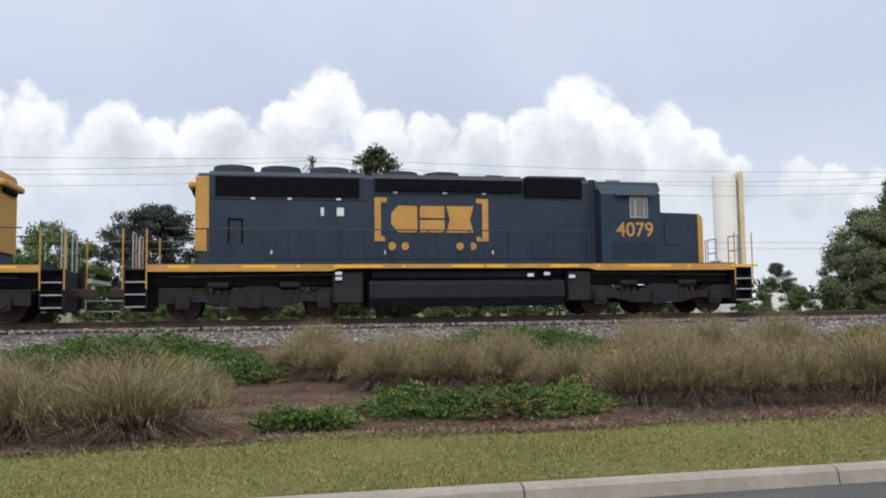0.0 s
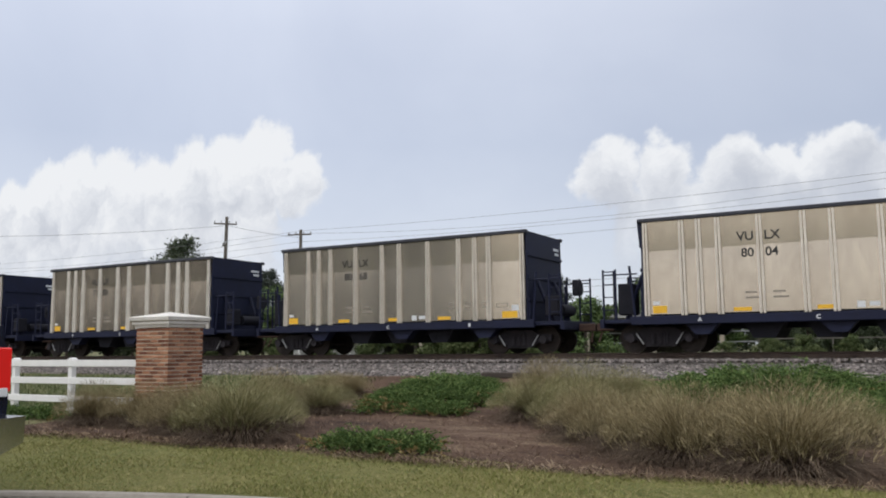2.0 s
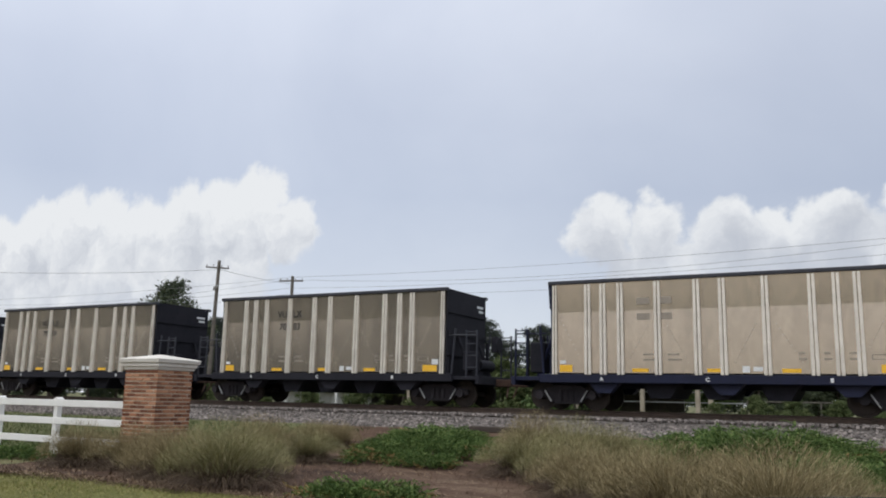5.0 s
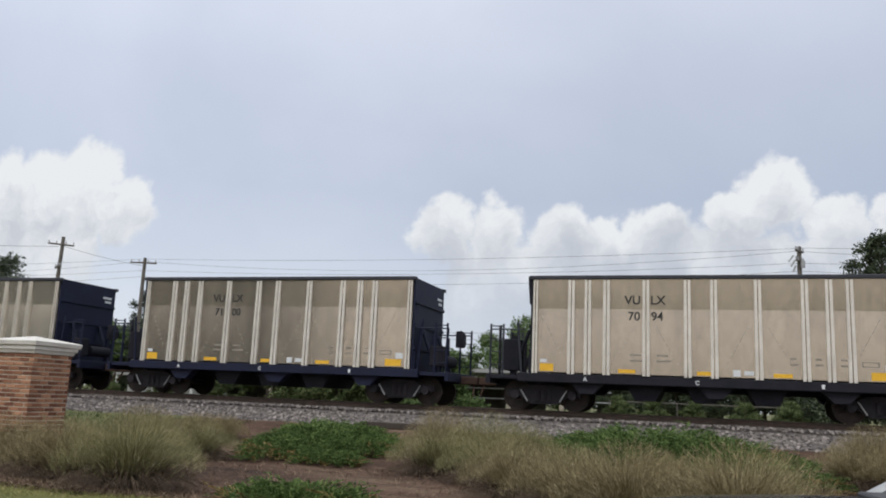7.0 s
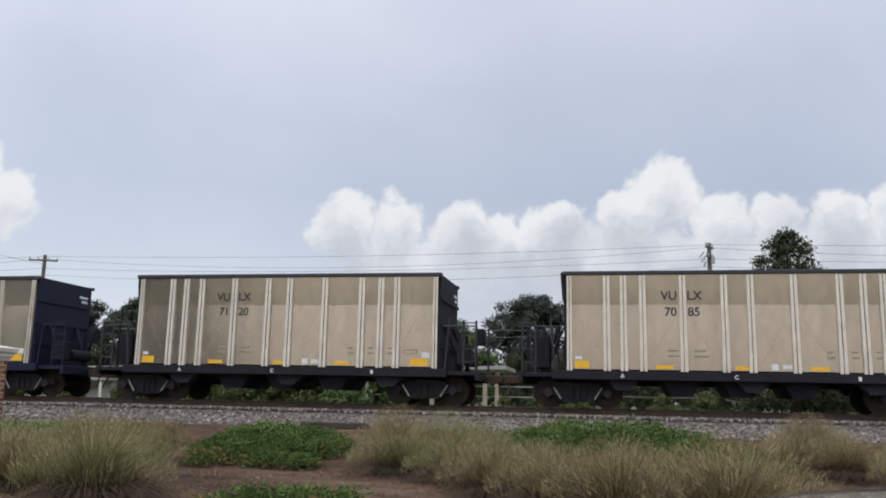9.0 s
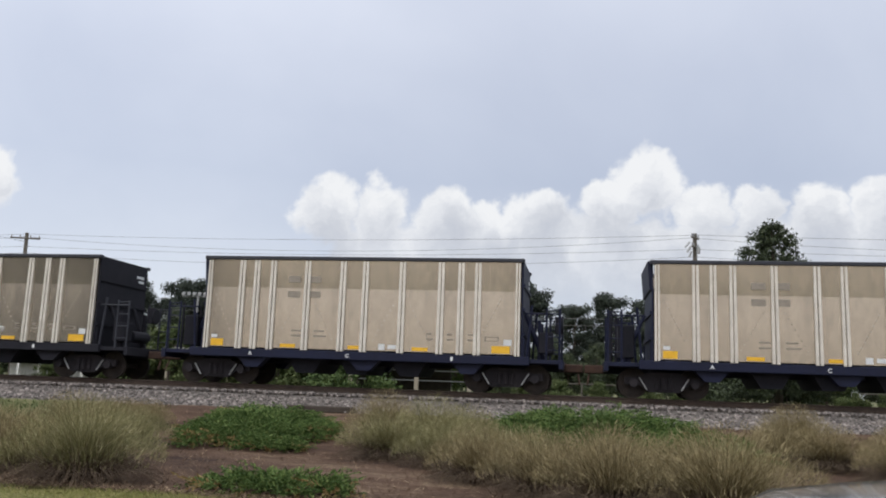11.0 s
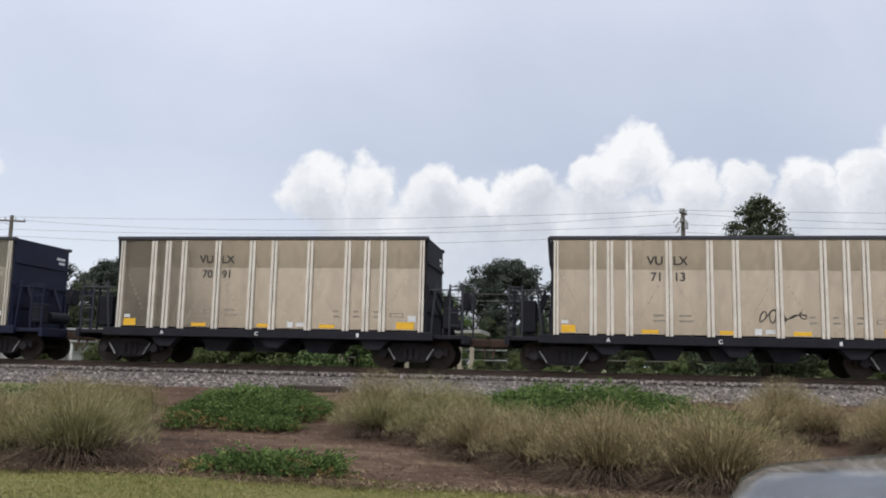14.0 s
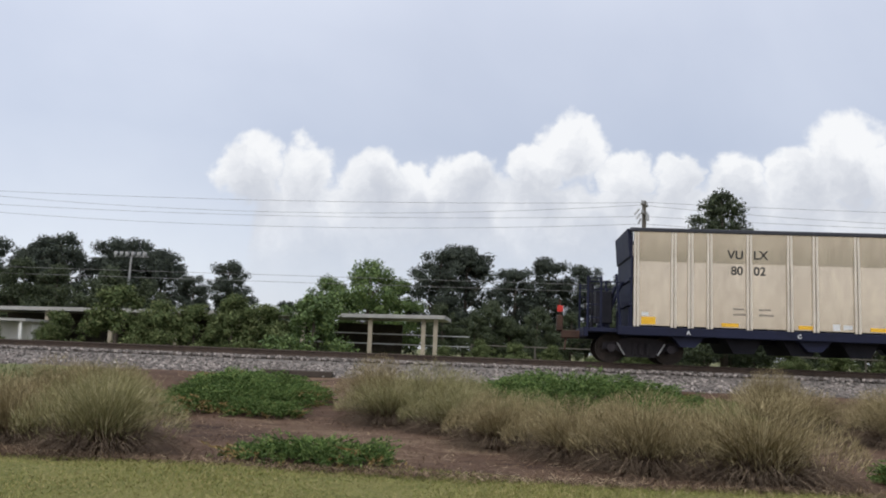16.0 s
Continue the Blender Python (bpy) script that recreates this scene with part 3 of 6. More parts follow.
def hopper_car(navy, clean):
    """A car with its centre at the origin, rail tops at z = 0."""
    label = ("bright" if clean else "dirty tan") + " aluminium-sided aggregate hopper car with " + ("navy blue ends" if navy else "black ends")
    sheet_mat, rib_mat = (SHEET_NEW, RIB_NEW) if clean else (SHEET, RIB)
    car = thing("hopper_car", Matrix(), label, "railway car", "hopper cars of the train")
    end_mat = NAVY if navy else BLACK
    H, B, K, Y = 4.0, 1.17, 3.1, 1.52
    for side in (-1, 1):
        bm = bmesh.new()
        prism(bm, [(side * Y, B), (side * Y, K), (side * (Y + 0.058), H), (side * (Y - 0.03), H), (side * (Y - 0.05), K), (side * (Y - 0.05), B)], -5.05, 5.2, "x")
        part("side_sheet", bm, sheet_mat, car, "tan-tinged aluminium side sheet")
        for cx in (-4.97, *RIBS, 5.12):
            bm = bmesh.new()
            wide = (0.085 if clean else 0.105) if abs(cx) < 4.9 else 0.08
            for s in (-1, 1):
                x0, x1 = cx + s * 0.018, cx + s * wide
                yo = side * (Y + 0.075)
                prism(bm, [(min(x0, x1), B - 0.05), (max(x0, x1), B - 0.05), (max(x0, x1) - (0.012 if s > 0 else 0), H - 0.02), (min(x0, x1) + (0.012 if s < 0 else 0), H - 0.02)], side * Y, yo)
            for k in range(7):
                box(bm, cx - 0.06, cx - 0.045, side * (Y + 0.07), side * (Y + 0.085), 1.3 + 0.38 * k, 1.315 + 0.38 * k)
                box(bm, cx + 0.045, cx + 0.06, side * (Y + 0.07), side * (Y + 0.085), 1.45 + 0.36 * k, 1.465 + 0.36 * k)
            part("rib", bm, rib_mat, car)
        bm = bmesh.new()
        box(bm, -5.18, 5.32, side * (Y - 0.06), side * (Y + 0.12), H, H + 0.12, 0.02)
        part("top_chord", bm, CHORD, car, "black top chord")
        bm = bmesh.new()
        box(bm, -5.5, 5.5, side * (Y - 0.12), side * (Y + 0.05), 0.86, B - 0.045, 0.015)
        for cx in (-3.4, 0.3, 3.6):
            prism(bm, [(cx - 0.5, 0.87), (cx + 0.5, 0.87), (cx + 0.2, 0.55), (cx - 0.2, 0.55)], side * (Y - 0.5), side * (Y - 0.1))
        part("side_sill", bm, BLACK if not navy else NAVY, car, "dark side sill")
    # sloping end sheets and inside floor
    bm = bmesh.new()
    for s in (-1, 1):
        prism(bm, [(s * 5.24, H + 0.1), (s * 5.18, H - 0.75), (s * 2.6, 1.3), (s * 2.52, 1.36), (s * 5.1, H - 0.7), (s * 5.16, H + 0.1)], -(Y - 0.06), Y - 0.06)
    box(bm, -2.6, 2.6, -(Y - 0.06), Y - 0.06, 1.2, 1.32)
    part("slope_sheet", bm, end_mat, car, "dark sloping end sheet")
    for s in (-1, 1):
        # dark panel added to give the recess under the slope its shade
        bm = bmesh.new()
        box(bm, s * 4.45 - 0.03, s * 4.45 + 0.03, -(Y - 0.07), Y - 0.07, 1.05, 3.0)
        part("recess_shade_panel", bm, end_mat, car)
        e = 5.255 if s > 0 else 5.1
        bm = bmesh.new()
        box(bm, s * e - 0.025, s * e + 0.025, -(Y - 0.01), Y - 0.01, 1.05, H + 0.08)
        end = part("end_sheet", bm, end_mat, car, "dark ribbed end sheet")
        for y0, y1, z0, z1 in ((-(Y - 0.03), Y - 0.03, 1.75, 1.85), (-(Y - 0.03), Y - 0.03, 2.5, 2.6), (-(Y - 0.03), Y - 0.03, 3.25, 3.35), (-1.46, -1.41, 1.06, 1.7), (1.42, 1.47, 1.06, 1.7)):
            bm = bmesh.new()
            box(bm, min(s * (e + 0.025), s * (e + 0.08)), max(s * (e + 0.025), s * (e + 0.08)), y0, y1, z0, z1)
            part("stiffener", bm, end_mat, end)
        bm = bmesh.new()
        for z, w in ((3.62, 0.5), (3.46, 0.36)):
            box(bm, min(s * (e + 0.026), s * (e + 0.03)), max(s * (e + 0.026), s * (e + 0.03)), 1.3 - w, 1.3, z, z + 0.09)
        part("end_mark", bm, DECAL, end)
    # hopper bays under the sill
    for cx in (-1.7, 0.0, 1.7):
        bm = bmesh.new()
        prism(bm, [(cx - 0.78, 1.25), (cx + 0.78, 1.25), (cx + 0.3, 0.42), (cx - 0.3, 0.42)], -1.15, 1.15)
        part("hopper_bay", bm, BLACK, car)
    bm = bmesh.new()
    box(bm, -6.5, 6.5, -0.2, 0.2, 0.72, 1.05)
    part("centre_sill", bm, BLACK, car)
    for s in (-1, 1):
        # end platform with posts, braces, ladders and brake gear
        bm = bmesh.new()
        box(bm, min(s * 5.2, s * 6.5), max(s * 5.2, s * 6.5), -1.45, 1.45, 0.93, 1.05, 0.01)
        box(bm, min(s * 6.38, s * 6.52), max(s * 6.38, s * 6.52), -1.5, 1.5, 0.78, 1.06, 0.01)
        part("end_platform", bm, end_mat, car)
        for y in (-1.42, 1.42):
            bm = bmesh.new()
            for x in (6.0, 6.4):
                rod(bm, (s * x, y, 1.0), (s * x, y, 2.62), 0.035, 6)
            for z in (1.35, 1.75, 2.15, 2.55):
                rod(bm, (s * 6.0, y, z), (s * 6.4, y, z), 0.018, 5)
            rod(bm, (s * 5.3, y, 2.45), (s * 6.4, y, 2.45), 0.025, 6)
            rod(bm, (s * 5.4, y * 0.98, 1.0), (s * 5.55, y * 0.98, 2.7), 0.04, 6)
            part("ladder", bm, end_mat if navy else CHORD, car)
        for y in (-0.75, 0.75):
            bm = bmesh.new()
            rod(bm, (s * 5.9, y, 1.0), (s * 5.3, y, 2.5), 0.06, 6)
            box(bm, s * 5.75 - 0.05, s * 5.75 + 0.05, y - 0.05, y + 0.05, 1.0, 2.3)
            part("end_brace", bm, end_mat, car)
        if s == 1:
            bm = bmesh.new()
            rod(bm, (6.0, -0.55, 1.45), (6.0, 0.5, 1.45), 0.2, 14)
            box(bm, 5.75, 6.2, -1.2, -0.75, 1.25, 1.9, 0.03)
            rod(bm, (6.42, 0.3, 2.2), (6.46, 0.3, 2.2), 0.26, 16)
            box(bm, 6.2, 6.42, 0.15, 0.45, 1.95, 2.5, 0.02)
            part("brake_gear", bm, BLACK, car, "brake reservoir, valve box and hand wheel")
        else:
            bm = bmesh.new()
            box(bm, -6.1, -5.6, -0.9, -0.2, 1.2, 2.2, 0.03)
            rod(bm, (-6.1, 0.3, 1.05), (-6.1, 0.3, 2.5), 0.05, 6)
            rod(bm, (-6.3, -0.6, 1.05), (-6.3, -0.6, 2.65), 0.05, 6)
            part("control_box", bm, BLACK, car)
        bm = bmesh.new()
        box(bm, min(s * 6.5, s * 7.1), max(s * 6.5, s * 7.1), -0.13, 0.13, 0.72, 0.98, 0.03)
        rod(bm, (s * 6.95, -0.02, 0.72), (s * 7.0, -0.25, 0.35), 0.03, 6)
        part("coupler", bm, RUST, car, "rusty coupler")
        bogie_parts(car, s * 4.75)
    # reflectors and decals on both sides
    for side in (-1, 1):
        for cx, w, h in ((-4.6, 0.42, 0.22), (-2.2, 0.5, 0.11), (0.02, 0.46, 0.11), (2.1, 0.5, 0.11), (4.62, 0.56, 0.22)):
            bm = bmesh.new()
            box(bm, cx - w / 2, cx + w / 2, min(side * (Y + 0.004), side * (Y + 0.01)), max(side * (Y + 0.004), side * (Y + 0.01)), B + 0.03, B + 0.03 + h)
            part("reflector", bm, REFLECT, car, "yellow reflective plate")
        for x0, x1, z0, z1 in ((-4.8, -4.6, 1.46, 1.56), (0.78, 0.98, 1.2, 1.38), (1.08, 1.34, 1.24, 1.36), (4.7, 4.95, 1.44, 1.62)):
            bm = bmesh.new()
            box(bm, x0, x1, min(side * (Y + 0.004), side * (Y + 0.008)), max(side * (Y + 0.004), side * (Y + 0.008)), z0, z1)
            part("decal", bm, DECAL, car)
        bm = bmesh.new()
        for x0, x1, z0, z1 in ((4.12, 4.56, 1.56, 1.58), (4.12, 4.56, 1.68, 1.70), (4.12, 4.16, 1.58, 1.68), (4.52, 4.56, 1.58, 1.68)):
            box(bm, x0, x1, min(side * (Y + 0.004), side * (Y + 0.008)), max(side * (Y + 0.004), side * (Y + 0.008)), z0, z1)
        for k, (x0, w) in enumerate(((-2.1, 0.4), (-1.35, 0.42), (2.3, 0.2), (2.95, 0.2), (3.6, 0.2))):
            for z in (1.55, 1.71):
                box(bm, x0, x0 + w * (0.8 if z > 1.6 else 1), min(side * (Y + 0.004), side * (Y + 0.008)), max(side * (Y + 0.004), side * (Y + 0.008)), z, z + 0.055)
        tagged(part("stencil", bm, INK_FAINT, car, "small faded stencilled lines"), kind="stuff")
        # rivet rows where the slopes of the hoppers meet the side
        if not clean:
            bm = bmesh.new()
            for (xa, za), (xb, zb) in (((-4.75, 2.85), (-4.2, 1.75)), ((-1.95, 2.6), (-2.6, 1.5)), ((-1.35, 2.6), (-0.75, 1.5)), ((1.2, 2.6), (0.6, 1.5)), ((1.75, 2.6), (2.4, 1.5)), ((4.6, 2.85), (4.1, 1.9))):
                for k in range(8):
                    x, z = xa + (xb - xa) * k / 7, za + (zb - za) * k / 7
                    box(bm, x - 0.016, x + 0.016, min(side * Y, side * (Y + 0.012)), max(side * Y, side * (Y + 0.012)), z - 0.016, z + 0.016)
            tagged(part("rivets", bm, INK_FAINT, car, "dark rivet heads in slanting rows"), kind="stuff")
        # small white marks on the sill
        for cx, mark in ((-3.42, "A"), (-0.2, "C"), (3.12, "")):
            if mark:
                letters(mark, 0.16, DECAL, car, pose(cx, side * (Y + 0.056), 0.98, 90, 0, 0 if side < 0 else 180), "sill_mark")
            else:
                bm = bmesh.new()
                box(bm, cx - 0.04, cx + 0.04, min(side * (Y + 0.05), side * (Y + 0.056)), max(side * (Y + 0.05), side * (Y + 0.056)), 0.93, 1.05)
                part("sill_mark", bm, DECAL, car)
    return car


NUMBERS = ["7101", "8004", "8068", "7103", "8064", "", "", "7083", "7001", "7094", "7100", "8071", "7085", "7120", "8046", "", "", "7129", "7125", "7089", "7113", "7091", "8016", "8002"]
movers = []


def build_train():
    proto = {}
    for k, num in enumerate(NUMBERS):
        navy = num.startswith("80") or k in (3, 5, 10) or num == ""
        x0 = FIRST - PITCH * (3 + k)
        kind = (navy, num.startswith("80"))
        if kind in proto:
            car = copy_thing(proto[kind], pose(x0, 0, 0))
        else:
            car = proto[kind] = hopper_car(*kind)
        movers.append((car, x0))
    for k, num in enumerate(NUMBERS):
        car = movers[k][0]
        y = -1.529
        if num:
            letters("VU", 0.36, INK, car, pose(-2.03, -1.543, 3.36, 93.7), "lettering")
            letters("LX", 0.36, INK, car, pose(-1.3, -1.543, 3.36, 93.7), "lettering")
            letters(num[:2], 0.36, INK, car, pose(-1.99, y, 2.88, 90), "lettering")
            letters(num[2:], 0.36, INK, car, pose(-1.32, y, 2.88, 90), "lettering")
        else:
            bm = bmesh.new()
            for x in (-2.08, -1.4):
                for z in (2.8, 3.28):
                    box(bm, x - 0.2, x + 0.2, y - (0.004 if z < 3 else 0.026), y + 0.006, z, z + 0.2)
            part("lettering", bm, INK_FAINT, car)
    # a dark scrawl on one car
    car = movers[20][0]
    bm = bmesh.new()
    line = []
    for i in range(70):
        a = i * 0.42
        line.append((0.95 + 0.0185 * i + 0.16 * math.cos(a), -1.529, 1.76 + 0.2 * math.sin(a * 1.37) * (0.6 + 0.4 * math.sin(i * 0.09))))
    for p, q in zip(line, line[1:]):
        rod(bm, p, q, 0.017, 4)
    part("graffiti", bm, INK, car, "dark painted scrawl")
    # marker on the last coupler
    car = movers[23][0]
    bm = bmesh.new()
    box(bm, -7.25, -7.05, -0.16, 0.16, 0.95, 1.45, 0.03)
    rod(bm, (-7.15, 0, 1.4), (-7.15, 0, 1.95), 0.04, 8)
    eot = part("end_of_train_marker", bm, RUST, car, "red and white end-of-train marker")
    bm = bmesh.new()
    box(bm, -7.24, -7.06, -0.2, -0.16, 1.55, 1.75, 0.01)
    part("marker_lamp", bm, RED, eot)


build_train()


# ---- locomotives ----
def locomotive(number):
    """Cab towards +x, centre at the origin, rail tops at z = 0."""
    lo = thing("locomotive", Matrix(), "dark blue diesel locomotive with yellow ends and stripe", "locomotive", "locomotives of the train")
    HW = 0.92
    bm = bmesh.new()
    prism(bm, [(-HW, 1.68), (-HW, 4.38), (-HW + 0.12, 4.5), (HW - 0.12, 4.5), (HW, 4.38), (HW, 1.68)], -8.22, 4.55, "x")
    part("hood", bm, LOCO_BLUE, lo, "faded blue engine hood")
    # roof flare over the dynamic brake and radiator section
    bm = bmesh.new()
    prism(bm, [(-HW - 0.03, 3.7), (-HW - 0.05, 4.42), (-HW + 0.12, 4.56), (HW - 0.12, 4.56), (HW + 0.05, 4.42), (HW + 0.03, 3.7)], -7.9, -3.15, "x")
    part("radiator_housing", bm, LOCO_BLUE, lo)
    bm = bmesh.new()
    prism(bm, [(-HW - 0.04, 4.05), (-HW - 0.12, 4.4), (-HW + 0.2, 4.58), (HW - 0.2, 4.58), (HW + 0.12, 4.4), (HW + 0.04, 4.05)], -2.9, 2.0, "x")
    part("dynamic_brake_housing", bm, LOCO_DARK, lo)
    for side in (-1, 1):
        bm = bmesh.new()
        box(bm, -7.72, -3.35, min(side * (HW + 0.02), side * (HW + 0.06)), max(side * (HW + 0.02), side * (HW + 0.06)), 3.77, 4.38)
        for k in range(22):
            box(bm, -7.7 + 0.195 * k, -7.68 + 0.195 * k, min(side * (HW + 0.055), side * (HW + 0.07)), max(side * (HW + 0.055), side * (HW + 0.07)), 3.78, 4.37)
        part("radiator_grille", bm, GRILLE, lo, "black radiator grille")
        bm = bmesh.new()
        box(bm, -2.85, 1.95, min(side * (HW + 0.05), side * (HW + 0.135)), max(side * (HW + 0.05), side * (HW + 0.135)), 4.02, 4.38)
        part("brake_grille", bm, GRILLE, lo)
        bm = bmesh.new()
        box(bm, 2.06, 4.05, min(side * HW, side * (HW + 0.09)), max(side * HW, side * (HW + 0.09)), 3.88, 4.5)
        part("intake_grille", bm, GRILLE, lo, "black air intake")
        # hood doors
        for k in range(13):
            bm = bmesh.new()
            x = -6.3 + 0.78 * k
            if x > 3.4:
                break
            box(bm, x, x + 0.74, min(side * HW, side * (HW + 0.018)), max(side * HW, side * (HW + 0.018)), 1.85, 2.86 if x < -3.6 else 2.9, 0.004)
            box(bm, x + 0.62, x + 0.68, min(side * (HW + 0.018), side * (HW + 0.04)), max(side * (HW + 0.018), side * (HW + 0.04)), 2.5, 2.62)
            part("hood_door", bm, LOCO_BLUE, lo)
        # plain emblem in brackets
        y0, y1 = side * (HW + 0.022), side * (HW + 0.03)
        cx = -1.02
        for s in (-1, 1):
            bm = bmesh.new()
            e = cx + s * 1.75
            prism(bm, [(e + s * 0.1, 2.42), (e + s * 0.1, 3.8), (e - s * 0.3, 3.8), (e - s * 0.3, 3.65), (e - s * 0.1, 3.65), (e - s * 0.1, 2.57), (e - s * 0.3, 2.57), (e - s * 0.3, 2.42)], y0, y1)
            part("emblem_bracket", bm, LOCO_YELLOW, lo, "worn yellow bracket")
        c = cx - 0.9
        for pts in ([(c - 0.42, 2.95), (c - 0.2, 2.7), (c + 0.36, 2.7), (c + 0.42, 2.76), (c + 0.42, 3.49), (c + 0.36, 3.55), (c - 0.2, 3.55), (c - 0.42, 3.3)],
                    [(cx - 0.4, 2.7), (cx + 0.36, 2.7), (cx + 0.4, 2.78), (cx + 0.4, 3.1), (cx - 0.4, 3.1)], [(cx - 0.4, 3.16), (cx + 0.4, 3.16), (cx + 0.4, 3.55), (cx - 0.36, 3.55), (cx - 0.4, 3.47)],
                    [(cx + 0.46, 2.7), (cx + 1.36, 2.7), (cx + 1.24, 3.12), (cx + 1.36, 3.55), (cx + 0.46, 3.55), (cx + 0.58, 3.12)]):
            bm = bmesh.new()
            prism(bm, [(cx - side * (x - cx), z) for x, z in pts], y0, y1)
            part("emblem_block", bm, LOCO_YELLOW, lo, "worn yellow emblem block")
        for d in (-1.3, -0.88, 0.9, 1.32):
            bm = bmesh.new()
            rod(bm, (cx + d, y0, 2.26), (cx + d, y1, 2.26), 0.125, 14)
            part("emblem_dot", bm, LOCO_YELLOW, lo)
        for x in (-6.6, -5.5, -4.0, -2.2, -0.6, 0.7, 2.6):
            bm = bmesh.new()
            box(bm, x - 0.07, x + 0.07, min(side * HW, side * (HW + 0.06)), max(side * HW, side * (HW + 0.06)), 3.68 if x < -3 else 3.93, 3.75 if x < -3 else 4.0, 0.01)
            part("lifting_lug", bm, DECAL, lo, "pale lifting lug")
        bm = bmesh.new()
        for x0, x1, z0, z1 in ((-7.35, -7.3, 2.35, 3.1), (-6.95, -6.9, 2.35, 3.1), (-7.3, -6.95, 3.05, 3.1)):
            box(bm, x0, x1, min(side * (HW + 0.018), side * (HW + 0.035)), max(side * (HW + 0.018), side * (HW + 0.035)), z0, z1)
        part("access_frame", bm, GRILLE, lo)
        for x, w in ((-4.55, 0.1), (-4.05, 0.22)):
            bm = bmesh.new()
            box(bm, x, x + w, min(side * (HW + 0.018), side * (HW + 0.024)), max(side * (HW + 0.018), side * (HW + 0.024)), 3.2, 3.46)
            part("decal_bar", bm, DECAL, lo, "small pale decal")
    for x in (-7.2, -5.75, -4.2):
        bm = bmesh.new()
        rod(bm, (x, 0, 4.5), (x, 0, 4.8), 0.68, 28, 0.62)
        part("radiator_fan", bm, LOCO_DARK, lo, "round roof fan housing")
    for x in (-1.9, -0.5):
        bm = bmesh.new()
        rod(bm, (x, 0, 4.5), (x, 0, 4.72), 0.62, 28, 0.58)
        part("brake_fan", bm, LOCO_DARK, lo)
    bm = bmesh.new()
    box(bm, 0.9, 1.5, -0.5, 0.5, 4.5, 4.66, 0.03)
    box(bm, 2.2, 4.3, -0.8, 0.8, 4.45, 4.62, 0.05)
    part("roof_hatch", bm, LOCO_DARK, lo)
    # rear end of the hood in yellow
    bm = bmesh.new()
    prism(bm, [(-HW - 0.02, 2.1), (-HW - 0.02, 4.36), (-HW + 0.14, 4.46), (HW - 0.14, 4.46), (HW + 0.02, 4.36), (HW + 0.02, 2.1)], -8.3, -7.9, "x")
    part("rear_end", bm, LOCO_YELLOW, lo, "faded yellow hood end")
    bm = bmesh.new()
    box(bm, -8.42, -8.29, -0.62, 0.62, 3.85, 4.2, 0.04)
    part("number_board", bm, GRILLE, lo)
    bm = bmesh.new()
    box(bm, -8.5, -8.3, -1.05, 1.05, 4.0, 4.2, 0.05)
    part("lamp_bracket", bm, LOCO_YELLOW, lo)
    # cab
    bm = bmesh.new()
    prism(bm, [(-1.5, 1.68), (-1.5, 3.95), (-1.15, 4.33), (-0.5, 4.42), (0.5, 4.42), (1.15, 4.33), (1.5, 3.95), (1.5, 1.68)], 4.5, 6.6, "x")
    part("cab", bm, LOCO_BLUE, lo, "dark blue cab")
    bm = bmesh.new()
    prism(bm, [(-1.3, 4.1), (-1.1, 4.42), (-0.5, 4.49), (0.5, 4.49), (1.1, 4.42), (1.3, 4.1), (1.2, 4.1), (0.5, 4.3), (-0.5, 4.3), (-1.2, 4.1)], 4.45, 6.72, "x")
    part("cab_roof", bm, LOCO_DARK, lo)
    bm = bmesh.new()
    box(bm, 6.6, 6.75, -0.75, 0.75, 4.1, 4.42, 0.03)
    part("cab_number_board", bm, LOCO_DARK, lo)
    for side in (-1, 1):
        bm = bmesh.new()
        for x0, x1, z0, z1 in ((5.5, 6.14, 3.84, 3.88), (5.5, 6.14, 3.16, 3.2), (5.5, 5.53, 3.2, 3.84), (6.11, 6.14, 3.2, 3.84), (5.66, 5.72, 3.2, 3.84), (5.98, 6.02, 3.2, 3.84)):
            box(bm, x0, x1, min(side * 1.5, side * 1.53), max(side * 1.5, side * 1.53), z0, z1)
        fr = part("window_frame", bm, GALV, lo)
        bm = bmesh.new()
        box(bm, 5.53, 6.11, min(side * 1.5, side * 1.512), max(side * 1.5, side * 1.512), 3.2, 3.84)
        part("pane", bm, GLASS, fr)
        bm = bmesh.new()
        prism(bm, [(side * 1.5, 3.98), (side * 1.66, 3.9), (side * 1.66, 3.88), (side * 1.5, 3.95)], 5.0, 6.25, "x")
        part("sunshade", bm, LOCO_DARK, lo, "dark metal sunshade")
        if side == -1:
            letters(number, 0.66, LOCO_YELLOW, lo, pose(5.68, -1.506, 2.76, 90), "cab_number")
        else:
            letters(number, 0.66, LOCO_YELLOW, lo, pose(5.68, 1.506, 2.76, 90, 0, 180), "cab_number")
        bm = bmesh.new()
        for k in range(6):
            box(bm, 4.85, 6.4, min(side * 1.5, side * 1.525), max(side * 1.5, side * 1.525), 1.85 + 0.1 * k, 1.9 + 0.1 * k)
        part("louvre", bm, LOCO_BLUE, lo)
    bm = bmesh.new()
    for y in (-0.75, 0.75):
        box(bm, 6.6, 6.63, y - 0.5, y + 0.5, 3.45, 4.02, 0.01)
    part("windscreen", bm, GLASS_CAB, lo)
    # low nose with yellow face
    bm = bmesh.new()
    prism(bm, [(6.6, 1.68), (6.6, 3.42), (8.15, 3.38), (8.3, 3.3), (8.3, 1.68)], -1.05, 1.05)
    part("nose", bm, LOCO_BLUE, lo)
    bm = bmesh.new()
    prism(bm, [(8.18, 1.68), (8.18, 3.385), (8.3, 3.31), (8.36, 3.22), (8.36, 1.68)], -1.07, 1.07)
